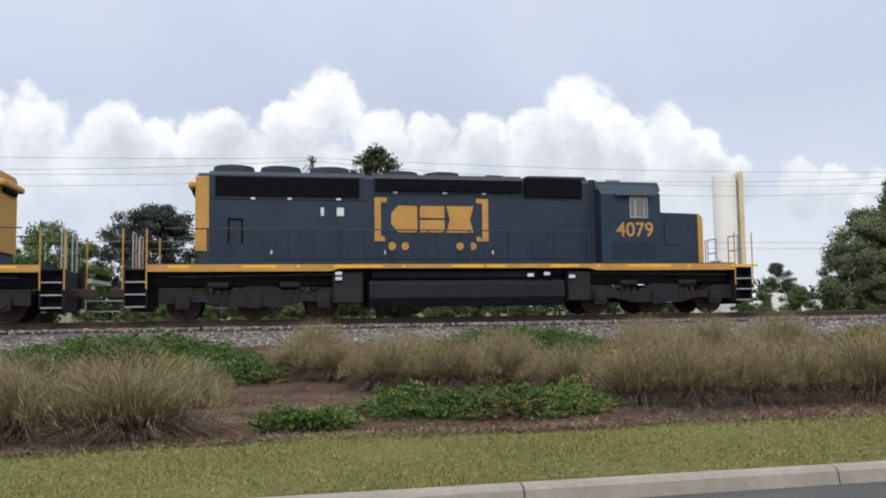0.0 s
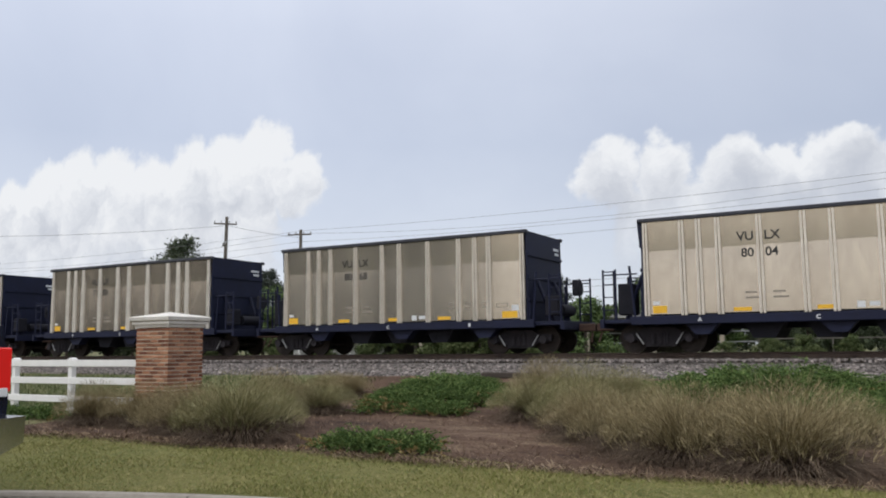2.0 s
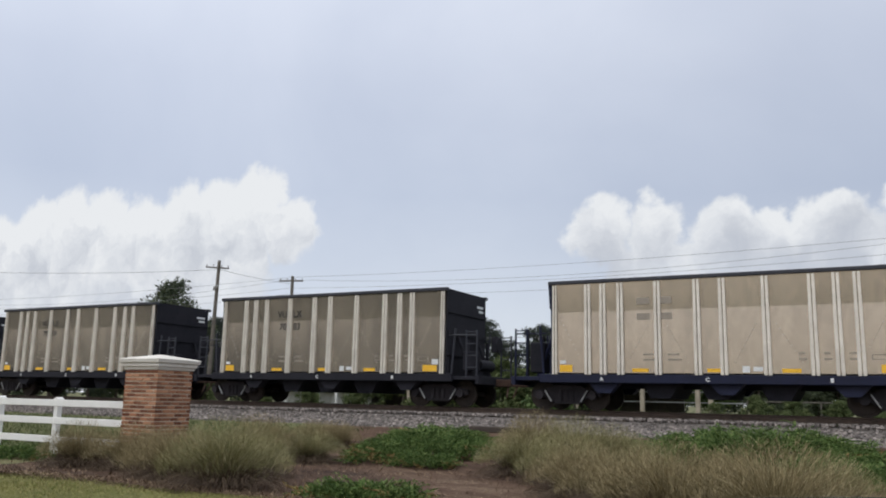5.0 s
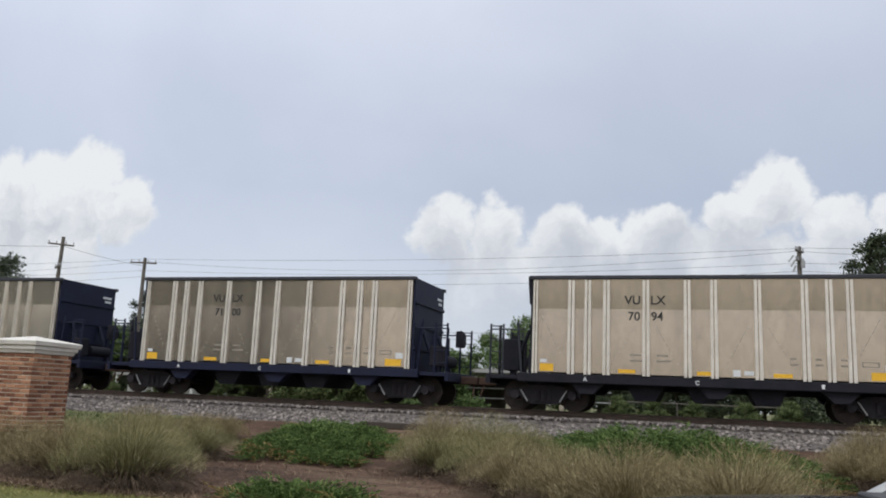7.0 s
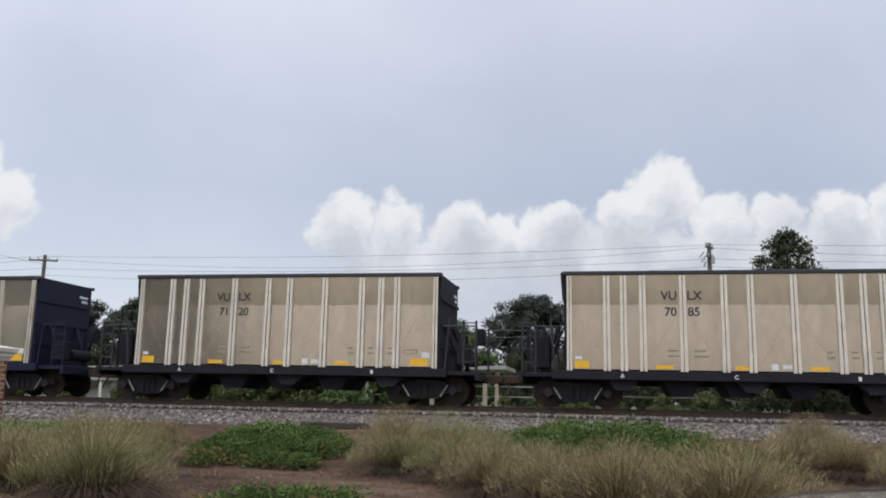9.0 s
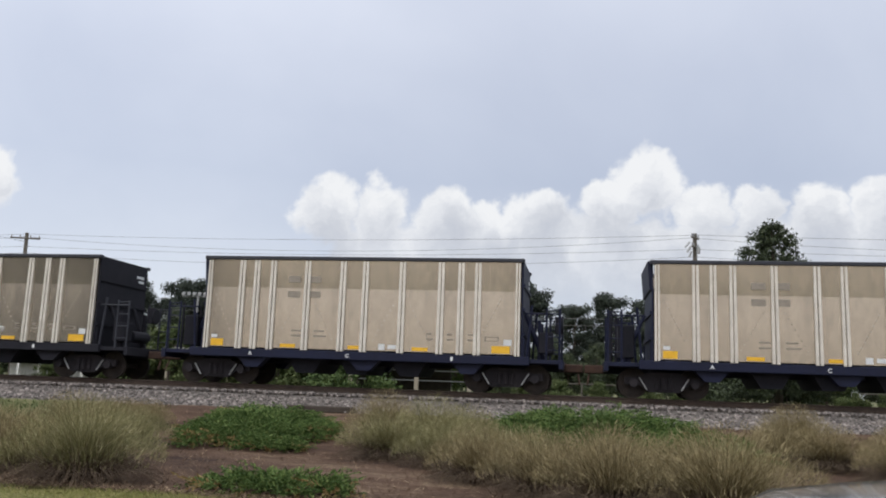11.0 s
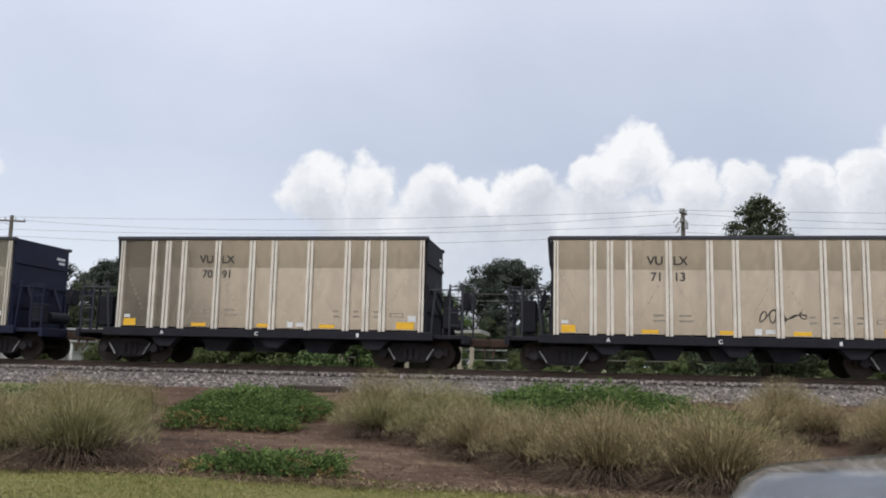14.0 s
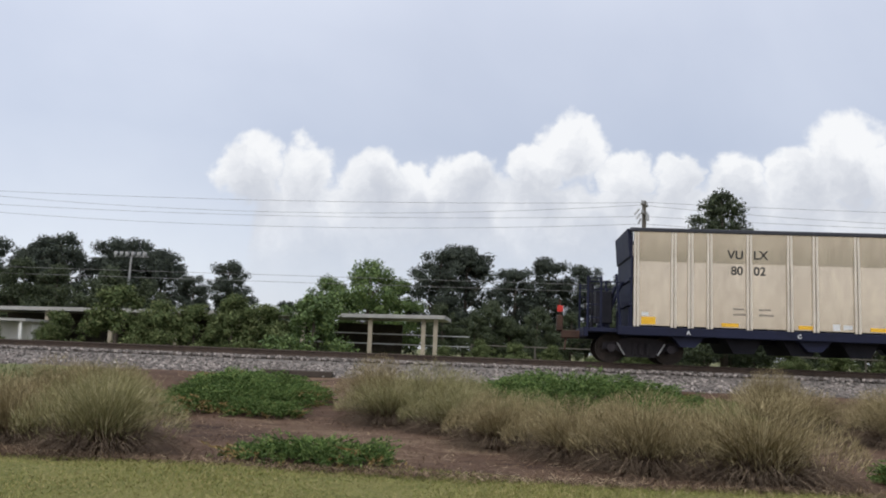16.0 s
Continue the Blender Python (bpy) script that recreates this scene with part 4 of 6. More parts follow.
    part("nose_face", bm, LOCO_YELLOW, lo, "yellow nose face")
    bm = bmesh.new()
    box(bm, 6.95, 7.6, -1.075, -1.05, 2.3, 3.1, 0.01)
    part("nose_door", bm, LOCO_BLUE, lo)
    # deck, stripe, underframe
    bm = bmesh.new()
    box(bm, -9.6, 9.25, -1.5, 1.5, 1.56, 1.69)
    part("deck", bm, LOCO_DARK, lo)
    for side in (-1, 1):
        bm = bmesh.new()
        prism(bm, [(-9.61, 1.45), (-4.3, 1.45), (-4.0, 1.53), (4.0, 1.53), (4.3, 1.45), (9.26, 1.45), (9.26, 1.66), (-9.61, 1.66)], side * 1.5, side * 1.53)
        part("deck_stripe", bm, LOCO_YELLOW, lo, "worn yellow sill stripe")
        bm = bmesh.new()
        for k in range(12):
            box(bm, -9.0 + 1.6 * k + (0.5 if k % 3 else 0), -8.4 + 1.6 * k + (0.9 if k % 2 else 0), min(side * 1.531, side * 1.535), max(side * 1.531, side * 1.535), 1.555, 1.635)
        part("sill_reflector", bm, REFLECT, lo)
        # handrail with posts
        bm = bmesh.new()
        rod(bm, (-9.1, side * 1.48, 2.72), (4.3, side * 1.48, 2.72), 0.022, 6)
        part("handrail", bm, CHORD, lo)
        for k in range(10):
            bm = bmesh.new()
            x = -7.9 + 1.33 * k
            rod(bm, (x, side * 1.5, 1.5), (x, side * 1.48, 2.74), 0.028, 6)
            part("rail_post", bm, CHORD, lo)
    bm = bmesh.new()
    box(bm, -9.55, 9.2, -0.95, 0.95, 1.05, 1.56)
    part("underframe", bm, BLACK, lo)
    bm = bmesh.new()
    prism(bm, [(-1.45, 0.62), (-1.45, 1.02), (-1.3, 1.16), (1.3, 1.16), (1.45, 1.02), (1.45, 0.62), (1.25, 0.34), (-1.25, 0.34)], -3.1, 3.2, "x")
    part("fuel_tank", bm, BLACK, lo, "black fuel tank")
    for side in (-1, 1):
        bm = bmesh.new()
        rod(bm, (-3.0, side * 1.2, 1.33), (2.3, side * 1.2, 1.33), 0.14, 14)
        part("air_reservoir", bm, BLACK, lo)
        for x, z in ((-4.05, 1.22), (-4.05, 1.38), (2.05, 1.3), (2.6, 1.34), (3.45, 1.25)):
            bm = bmesh.new()
            box(bm, x - 0.1, x + 0.1, min(side * 1.44, side * 1.52), max(side * 1.44, side * 1.52), z - 0.05, z + 0.05, 0.01)
            part("junction_box", bm, DECAL, lo, "small pale fitting under the deck")
        for x0, x1 in ((-4.2, -3.3), (3.35, 4.1)):
            bm = bmesh.new()
            box(bm, x0, x1, min(side * 1.0, side * 1.42), max(side * 1.0, side * 1.42), 0.47, 1.42, 0.03)
            part("equipment_box", bm, TRUCK, lo, "dark equipment box beside the tank")
        bm = bmesh.new()
        rod(bm, (-9.0, side * 1.38, 1.3), (-3.4, side * 1.38, 1.36), 0.03, 6)
        rod(bm, (3.4, side * 1.38, 1.36), (9.0, side * 1.38, 1.3), 0.03, 6)
        part("brake_pipe", bm, TRUCK, lo)
        for k in range(9):
            bm = bmesh.new()
            x = -6.05 + 1.17 * k
            box(bm, x - 0.025, x + 0.025, min(side * 0.93, side * 0.965), max(side * 0.93, side * 0.965), 2.0, 2.12, 0.005)
            part("hood_latch", bm, DECAL if k % 3 == 0 else LOCO_DARK, lo)
    bm = bmesh.new()
    rod(bm, (5.6, 0.0, 4.45), (5.6, 0.0, 4.62), 0.03, 6)
    rod(bm, (5.35, 0.0, 4.63), (5.85, 0.0, 4.63), 0.05, 8)
    part("air_horn", bm, GALV, lo)
    bm = bmesh.new()
    box(bm, 4.36, 4.56, -0.99, 0.99, 1.69, 4.5, 0.03)
    part("cab_rear_duct", bm, LOCO_DARK, lo, "sooty duct behind the cab")
    for s in (-1, 1):
        c = s * 6.55
        for side in (-1, 1):
            bm = bmesh.new()
            y = side * 1.12
            prism(bm, [(c - 2.75, 0.5), (c - 2.75, 0.95), (c - 1.9, 0.98), (c - 1.4, 0.78), (c - 0.7, 0.78), (c - 0.2, 1.02), (c + 0.6, 1.02), (c + 1.1, 0.78), (c + 1.7, 0.78), (c + 2.1, 0.98), (c + 2.75, 0.95), (c + 2.75, 0.5),
                       (c + 1.5, 0.56), (c + 0.9, 0.4), (c - 0.9, 0.4), (c - 1.5, 0.56)], y - 0.08, y + 0.08)
            for a in (-2.06, 0.0, 2.06):
                box(bm, c + a - 0.2, c + a + 0.2, min(y, y + side * 0.22), max(y, y + side * 0.22), 0.33, 0.78, 0.03)
                rod(bm, (c + a, y + side * 0.2, 0.54), (c + a, y + side * 0.27, 0.54), 0.1, 10)
            for a in (-1.05, 1.05):
                rod(bm, (c + a - 0.3, y + side * 0.1, 1.05), (c + a + 0.3, y + side * 0.1, 1.05), 0.1, 10)
                for d in (-0.22, 0, 0.22):
                    rod(bm, (c + a + d, y + side * 0.06, 0.5), (c + a + d, y + side * 0.06, 0.9), 0.07, 8)
            part("bogie_frame", bm, TRUCK, lo, "grimy three-axle bogie frame")
        for a in (-2.06, 0.0, 2.06):
            bm = bmesh.new()
            rod(bm, (c + a, -0.95, 0.51), (c + a, 0.95, 0.51), 0.1, 10)
            for side in (-1, 1):
                rod(bm, (c + a, side * 0.755 - 0.06, 0.51), (c + a, side * 0.755 + 0.06, 0.51), 0.51, 28)
                rod(bm, (c + a, side * 0.81, 0.51), (c + a, side * 0.83, 0.51), 0.44, 28, 0.4)
            part("wheelset", bm, WHEEL, lo)
        # end steps, pilot, coupler and end rails; the rear platform is the longer
        g = 0.35 if s < 0 else 0.0
        for side in (-1, 1):
            bm = bmesh.new()
            box(bm, min(s * (9.28 + g), s * (9.85 + g)), max(s * (9.28 + g), s * (9.85 + g)), min(side * 1.02, side * 1.05), max(side * 1.02, side * 1.05), 0.4, 1.55)
            well = part("step_well", bm, BLACK, lo, "black boarding steps")
            for k in range(4):
                bm = bmesh.new()
                box(bm, min(s * (9.28 + g), s * (9.85 + g)), max(s * (9.28 + g), s * (9.85 + g)), min(side * 1.05, side * 1.5), max(side * 1.05, side * 1.5), 0.42 + 0.36 * k, 0.46 + 0.36 * k)
                part("step", bm, GALV if k < 3 else BLACK, well)
            for x in (9.27, 9.87):
                bm = bmesh.new()
                box(bm, min(s * (x + g), s * (x + g - 0.03)), max(s * (x + g), s * (x + g - 0.03)), min(side * 1.05, side * 1.5), max(side * 1.05, side * 1.5), 0.4, 1.55)
                part("stringer", bm, BLACK, well)
            for x in (9.25, 9.9):
                bm = bmesh.new()
                rod(bm, (s * (x + g), side * 1.52, 0.95), (s * (x + g), side * 1.52, 2.7), 0.024, 6)
                part("grab_rail", bm, LOCO_YELLOW, lo, "yellow grab rail")
        bm = bmesh.new()
        box(bm, min(s * (9.3 + g), s * (9.75 + g)), max(s * (9.3 + g), s * (9.75 + g)), -1.02, 1.02, 0.3, 1.55, 0.03)
        part("pilot", bm, BLACK, lo)
        for y0, y1 in ((-1.0, -0.4), (0.4, 1.0)):
            for a, b in (((y0, 1.55), (y0, 2.65)), ((y1, 1.55), (y1, 2.65)), ((y0, 2.65), (y1, 2.65)), ((y0, 2.15), (y1, 2.15))):
                bm = bmesh.new()
                rod(bm, (s * (9.7 + g), *a), (s * (9.7 + g), *b), 0.024, 6)
                part("end_rail", bm, GALV, lo)
        bm = bmesh.new()
        box(bm, min(s * (9.7 + g), s * (10.5 + g)), max(s * (9.7 + g), s * (10.5 + g)), -0.14, 0.14, 0.72, 1.0, 0.03)
        part("coupler", bm, RUST, lo)
    return lo


lead = locomotive("4079")
rear = locomotive("4067")
rear.matrix_basis = pose(-14.5, 0, 0, 0, 0, 180)
movers.append((lead, 7.57))
movers.append((rear, -14.5))


# ---- brick pillar and fence ----
def build_pillar():
    px, py, half, course = -12.8, -14.05, 0.48, 0.0813
    z0 = -1.32
    pil = thing("brick_pillar", pose(px, py, z0), "red brick entrance pillar with a pale cast-stone cap", "pillar")
    bm = bmesh.new()
    box(bm, -half + 0.008, half - 0.008, -half + 0.008, half - 0.008, 0, 24.9 * course)
    part("core", bm, MORTAR, pil, "sandy mortar")
    bm = bmesh.new()
    box(bm, -0.1, 0.1, -0.045, 0.045, 0.011, course - 0.011, 0.004)
    proto = link_mesh("brick", bm, BRICK)
    me = proto.data
    bpy.data.objects.remove(proto)
    bm = bmesh.new()
    box(bm, -0.055, 0.055, -0.045, 0.045, 0.011, course - 0.011, 0.004)
    proto = link_mesh("brick", bm, BRICK)
    me_half = proto.data
    bpy.data.objects.remove(proto)
    hidden = bmesh.new()
    for c in range(25):
        for face in range(4):
            ang = 90 * face
            start = -half + (0.0 if (c + face) % 2 else 0.107)
            x = start
            row = []
            if (c + face) % 2 == 0:
                row.append((-half + 0.05, me_half))
                start += 0.0
            while x + 0.19 < half + 0.02:
                row.append((x + 0.1, me))
                x += 0.217
            if half - x > 0.1:
                row.append((half - 0.058, me_half))
            for cx, mesh in row:
                jit = 0.003 * math.sin(c * 13.7 + cx * 41 + face)
                m = pose(0, 0, 0, 0, 0, ang) @ pose(cx, -half + 0.04 + jit, c * course)
                if face in (0, 1):
                    share("brick", mesh, pil, m)
                else:
                    t = bmesh.new()
                    t.from_mesh(mesh)
                    t.transform(m)
                    tm = bpy.data.meshes.new("tmp")
                    t.to_mesh(tm)
                    t.free()
                    hidden.from_mesh(tm)
                    bpy.data.meshes.remove(tm)
    tagged(part("back_bricks", hidden, BRICK, pil), kind="stuff")
    top = 25 * course
    bm = bmesh.new()
    rings = []
    for r, z in ((0.50, top), (0.52, top + 0.06), (0.545, top + 0.07), (0.55, top + 0.13), (0.585, top + 0.15), (0.60, top + 0.22), (0.57, top + 0.235), (0.0, top + 0.34)):
        rings.append([bm.verts.new((sx * r, sy * r, z)) for sx, sy in ((-1, -1), (1, -1), (1, 1), (-1, 1))] if r else [bm.verts.new((0, 0, z))])
    for a, b in zip(rings, rings[1:]):
        for i in range(4):
            if len(b) == 4:
                bm.faces.new((a[i], a[(i + 1) % 4], b[(i + 1) % 4], b[i]))
            else:
                bm.faces.new((a[i], a[(i + 1) % 4], b[0]))
    bm.faces.new(rings[0][::-1])
    part("cap", bm, CAST, pil, "pale moulded stone cap")


def build_fence():
    fence = thing("ranch_fence", pose(0, -14.0, 0), "white three-rail vinyl ranch fence beside the pillar", "fence")
    xs = [-16.05, -18.17, -20.3, -22.42, -24.54, -26.66]
    for x in xs:
        bm = bmesh.new()
        box(bm, x - 0.065, x + 0.065, -0.065, 0.065, -1.36, 0.03, 0.008)
        post = part("post", bm, VINYL, fence)
        bm = bmesh.new()
        prism(bm, [(x - 0.08, 0.03), (x + 0.08, 0.03), (x + 0.08, 0.055), (x, 0.09), (x - 0.08, 0.055)], -0.08, 0.08)
        part("post_cap", bm, VINYL, post)
    for z in (-0.04, -0.44, -0.86):
        ends = [-13.3, *xs]
        for a, b in zip(ends, ends[1:]):
            bm = bmesh.new()
            box(bm, b + 0.0, a - 0.0, -0.09, -0.05, z - 0.075, z + 0.075, 0.006)
            part("rail_board", bm, VINYL, fence)


build_pillar()
build_fence()


# ---- plants ----
def blades(rng, n, base_r, height, spread, width, droop=0.5, segs=3):
    """Arching leaf blades out of one crown, as strips that taper to a point."""
    a = rng.uniform(0, 2 * math.pi, n)
    r0 = base_r * np.sqrt(rng.uniform(0, 1, n))
    a0 = a + rng.normal(0, 0.5, n)
    h = height * rng.uniform(0.55, 1.08, n)
    out = spread * rng.uniform(0.1, 1.0, n) ** 0.8
    w = width * rng.uniform(0.6, 1.3, n)
    t = np.linspace(0, 1, segs + 1)
    rad = out[:, None] * t[None] ** 1.5
    z = h[:, None] * (t[None] - droop * (out / spread)[:, None] * t[None] ** 2.6)
    cx = r0[:, None] * np.cos(a0)[:, None] + rad * np.cos(a)[:, None]
    cy = r0[:, None] * np.sin(a0)[:, None] + rad * np.sin(a)[:, None]
    ww = w[:, None] * (1 - 0.92 * t[None] ** 1.3)
    face = rng.uniform(0, math.pi, n)[:, None]
    dx, dy = np.cos(face) * ww, np.sin(face) * ww
    left = np.stack([cx - dx, cy - dy, z], -1)
    right = np.stack([cx + dx, cy + dy, z], -1)
    v = np.stack([left, right], 2).reshape(n, -1, 3)
    k = (segs + 1) * 2
    q = np.array([(2 * i, 2 * i + 1, 2 * i + 3, 2 * i + 2) for i in range(segs)])
    f = (q[None] + (np.arange(n) * k)[:, None, None]).reshape(-1, 4)
    return v.reshape(-1, 3), f


def grass_clump(seed, mat, height, spread):
    rng = np.random.default_rng(seed)
    v, f = blades(rng, 2700, 0.15, height * 1.28, spread * 1.0, 0.0032, 0.5, 5)
    faces, verts = f.tolist(), [v]
    upper = len(faces)
    # feathery seed heads: a haze of fine hairs over the crown
    n = 5200
    a, rr = rng.uniform(0, 6.283, n), spread * 1.08 * np.sqrt(rng.uniform(0, 1, n))
    z = height * (1.16 - 0.6 * (rr / spread) ** 2) * rng.uniform(0.55, 1.08, n)
    c = np.stack([rr * np.cos(a), rr * np.sin(a), z], -1)
    d = np.stack([np.cos(a) * 0.5, np.sin(a) * 0.5, np.ones(n)], -1) + rng.normal(0, 0.35, (n, 3))
    d *= (rng.uniform(0.06, 0.17, n) / np.linalg.norm(d, axis=1))[:, None]
    s = rng.normal(0, 1, (n, 3))
    s *= (0.003 / np.linalg.norm(s, axis=1))[:, None]
    faces += (np.arange(n * 3).reshape(-1, 3) + len(v)).tolist()
    verts.append(np.stack([c - s, c + s, c + d], 1).reshape(-1, 3))
    upper = len(faces)
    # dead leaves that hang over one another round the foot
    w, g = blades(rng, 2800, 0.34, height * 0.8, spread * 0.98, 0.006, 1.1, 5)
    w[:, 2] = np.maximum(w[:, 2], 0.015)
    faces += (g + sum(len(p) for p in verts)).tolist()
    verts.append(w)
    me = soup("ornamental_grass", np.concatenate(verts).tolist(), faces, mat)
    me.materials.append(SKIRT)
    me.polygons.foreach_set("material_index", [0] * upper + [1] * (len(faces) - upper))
    return me


TUFTS = [(-12.1, -15.2, 1.0), (-10.6, -15.6, 1.0), (-9.9, -16.1, 0.95), (-8.4, -16.6, 1.1), (-9.3, -14.9, 0.85), (-11.4, -12.3, 1.0), (-10.6, -11.6, 0.9), (-5.5, -11.3, 1.05), (-6.0, -9.6, 1.0),
         (-4.8, -10.4, 1.05), (-4.2, -12.4, 1.0), (-3.4, -14.0, 0.95), (-2.4, -15.0, 0.95), (-4.2, -9.6, 0.9), (-2.9, -12.0, 0.78), (-1.4, -12.6, 0.72), (-1.5, -15.9, 1.1), (-0.2, -16.4, 1.2), (0.2, -13.1, 0.75),
         (-0.7, -14.4, 0.85), (2.0, -9.2, 0.95), (2.7, -9.8, 0.95), (2.5, -8.0, 0.95), (3.6, -11.6, 1.05), (4.6, -12.0, 1.05), (5.9, -11.4, 1.05), (6.8, -12.8, 1.1), (6.9, -14.9, 1.0), (7.6, -15.2, 1.0),
         (8.5, -15.3, 1.0), (9.4, -15.3, 1.05), (10.4, -15.6, 1.0), (11.6, -15.4, 1.0), (8.6, -12.6, 1.1), (10.4, -12.8, 1.1), (12.4, -13.0, 1.1), (14.2, -13.6, 1.1), (9.6, -9.6, 1.1),
         (11.4, -9.2, 1.1), (13.4, -9.0, 1.1), (16.0, -10.0, 1.1), (18.5, -12.0, 1.1), (13.6, -15.8, 1.0), (-11.75, -8.9, 0.72), (-12.65, -8.6, 0.75), (4.3, -9.4, 0.95), (6.4, -9.3, 0.9), (-13.4, -15.4, 0.9), (17.0, -14.8, 1.0), (20.5, -9.0, 1.0)]


def build_tufts():
    rng = random.Random(3)
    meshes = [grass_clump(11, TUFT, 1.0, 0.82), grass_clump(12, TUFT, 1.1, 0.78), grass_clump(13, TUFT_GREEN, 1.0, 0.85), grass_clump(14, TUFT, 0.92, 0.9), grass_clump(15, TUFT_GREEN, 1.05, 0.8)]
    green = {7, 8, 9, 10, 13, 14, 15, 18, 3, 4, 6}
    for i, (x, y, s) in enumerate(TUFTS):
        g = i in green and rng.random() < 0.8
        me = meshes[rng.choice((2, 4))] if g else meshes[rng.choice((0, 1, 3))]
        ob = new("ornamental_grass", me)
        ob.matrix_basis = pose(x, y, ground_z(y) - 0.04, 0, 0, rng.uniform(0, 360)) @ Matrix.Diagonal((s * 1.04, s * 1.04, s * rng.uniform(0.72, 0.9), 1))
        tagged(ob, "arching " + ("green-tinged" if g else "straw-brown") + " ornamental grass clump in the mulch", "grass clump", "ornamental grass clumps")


def juniper(name, seed, x, y, rx, ry, h, label):
    """A low spreading mat of needle sprays over a mound."""
    rng = np.random.default_rng(seed)
    m = min(int(700 * max(0.45, rx * ry)), 2400)
    k = 24
    a, r = rng.uniform(0, 6.283, m), np.sqrt(rng.uniform(0, 1, m))
    edge = 1 + 0.15 * np.sin(3 * a + seed) + 0.1 * np.sin(7 * a + 2 * seed) + 0.06 * np.sin(13 * a)
    px, py = 0.95 * rx * r * edge * np.cos(a), 0.95 * ry * r * edge * np.sin(a)
    lumps = np.array([noise.noise((u * 2.1, w * 2.1, seed)) for u, w in zip(px, py)])
    gz = np.array([ground_z(y + w) for w in py])
    top = 0.9 * h * (1 - 0.97 * r ** 2.6) ** 0.6 * (1 + 0.75 * lumps)
    base = np.stack([px, py, gz + np.maximum(top, 0.05) * rng.uniform(0.35, 1.0, m)], -1)
    # each shoot points outwards and a little up, then nods at its tip
    aim = a + rng.normal(0, 0.7, m)
    rise = rng.uniform(0.05, 0.55, m)
    run = np.stack([np.cos(aim), np.sin(aim), rise], -1)
    length = rng.uniform(0.16, 0.42, m)
    u = np.tile(np.linspace(0.0, 1.0, k), (m, 1))
    c = base[:, None] + run[:, None] * (length[:, None] * u)[..., None]
    c[..., 2] -= 0.16 * length[:, None] * u ** 2
    out = run[:, None] * 0.9 + rng.normal(0, 0.55, (m, k, 3))
    out /= np.linalg.norm(out, axis=2)[..., None]
    ln = (0.1 * (1.15 - 0.75 * u) * rng.uniform(0.6, 1.2, (m, k)))[..., None]
    side = np.cross(out, rng.normal(0, 1, (m, k, 3)))
    side /= np.linalg.norm(side, axis=2)[..., None]
    w = 0.011
    v = np.stack([c, c + out * ln * 0.45 + side * w, c + out * ln, c + out * ln * 0.45 - side * w], 2).reshape(-1, 3)
    faces = np.arange(m * k * 4).reshape(-1, 4).tolist()
    brown = np.repeat((r * edge > 0.86) & (rng.random(m) < 0.22), k)
    t = thing(name, pose(x, y, 0), label, "shrub", "creeping junipers in the bed")
    me = soup("foliage", v.tolist(), faces, JUNIPER)
    me.materials.append(JUNIPER_TIP)
    me.polygons.foreach_set("material_index", brown.astype(int).tolist())
    new("foliage", me).parent = t
    for k in range(9):
        bm = bmesh.new()
        a = k * 0.698 + seed
        e = (0.75 * rx * math.cos(a), 0.75 * ry * math.sin(a))
        rod(bm, (0, 0, ground_z(y) - 0.03), (e[0] * 0.5, e[1] * 0.5, ground_z(y + e[1] * 0.5) + 0.1), 0.022, 6, 0.016)
        rod(bm, (e[0] * 0.5, e[1] * 0.5, ground_z(y + e[1] * 0.5) + 0.1), (*e, ground_z(y + e[1]) + 0.12), 0.016, 6, 0.006)
        part("stem", bm, BARK, t)


def build_junipers():
    lab = "low spreading green juniper on brown mulch"
    juniper("creeping_juniper", 1, -8.95, -9.2, 1.55, 2.1, 0.5, lab)
    juniper("creeping_juniper", 2, -7.95, -11.0, 0.6, 0.5, 0.28, "small low juniper at the foot of a larger one")
    juniper("creeping_juniper", 3, -1.7, -7.9, 2.8, 1.9, 0.58, lab)
    juniper("creeping_juniper", 9, 0.3, -9.6, 1.3, 1.1, 0.42, lab)
    juniper("creeping_juniper", 4, -5.6, -16.75, 0.95, 0.5, 0.26, "small flat juniper beside the lawn edge")
    juniper("creeping_juniper", 5, 7.4, -8.0, 2.2, 1.7, 0.6, lab)
    juniper("creeping_juniper", 6, 4.4, -15.5, 1.9, 0.75, 0.36, "long low juniper by the lawn with browned tips")
    juniper("creeping_juniper", 7, 17.5, -8.4, 2.2, 1.3, 0.5, lab)
    juniper("creeping_juniper", 8, -17.0, -15.2, 2.4, 0.5, 0.25, "dark low shrubs at the fence foot")
    juniper("creeping_juniper", 10, 1.9, -16.2, 0.5, 0.4, 0.2, "small flat juniper beside the lawn edge")


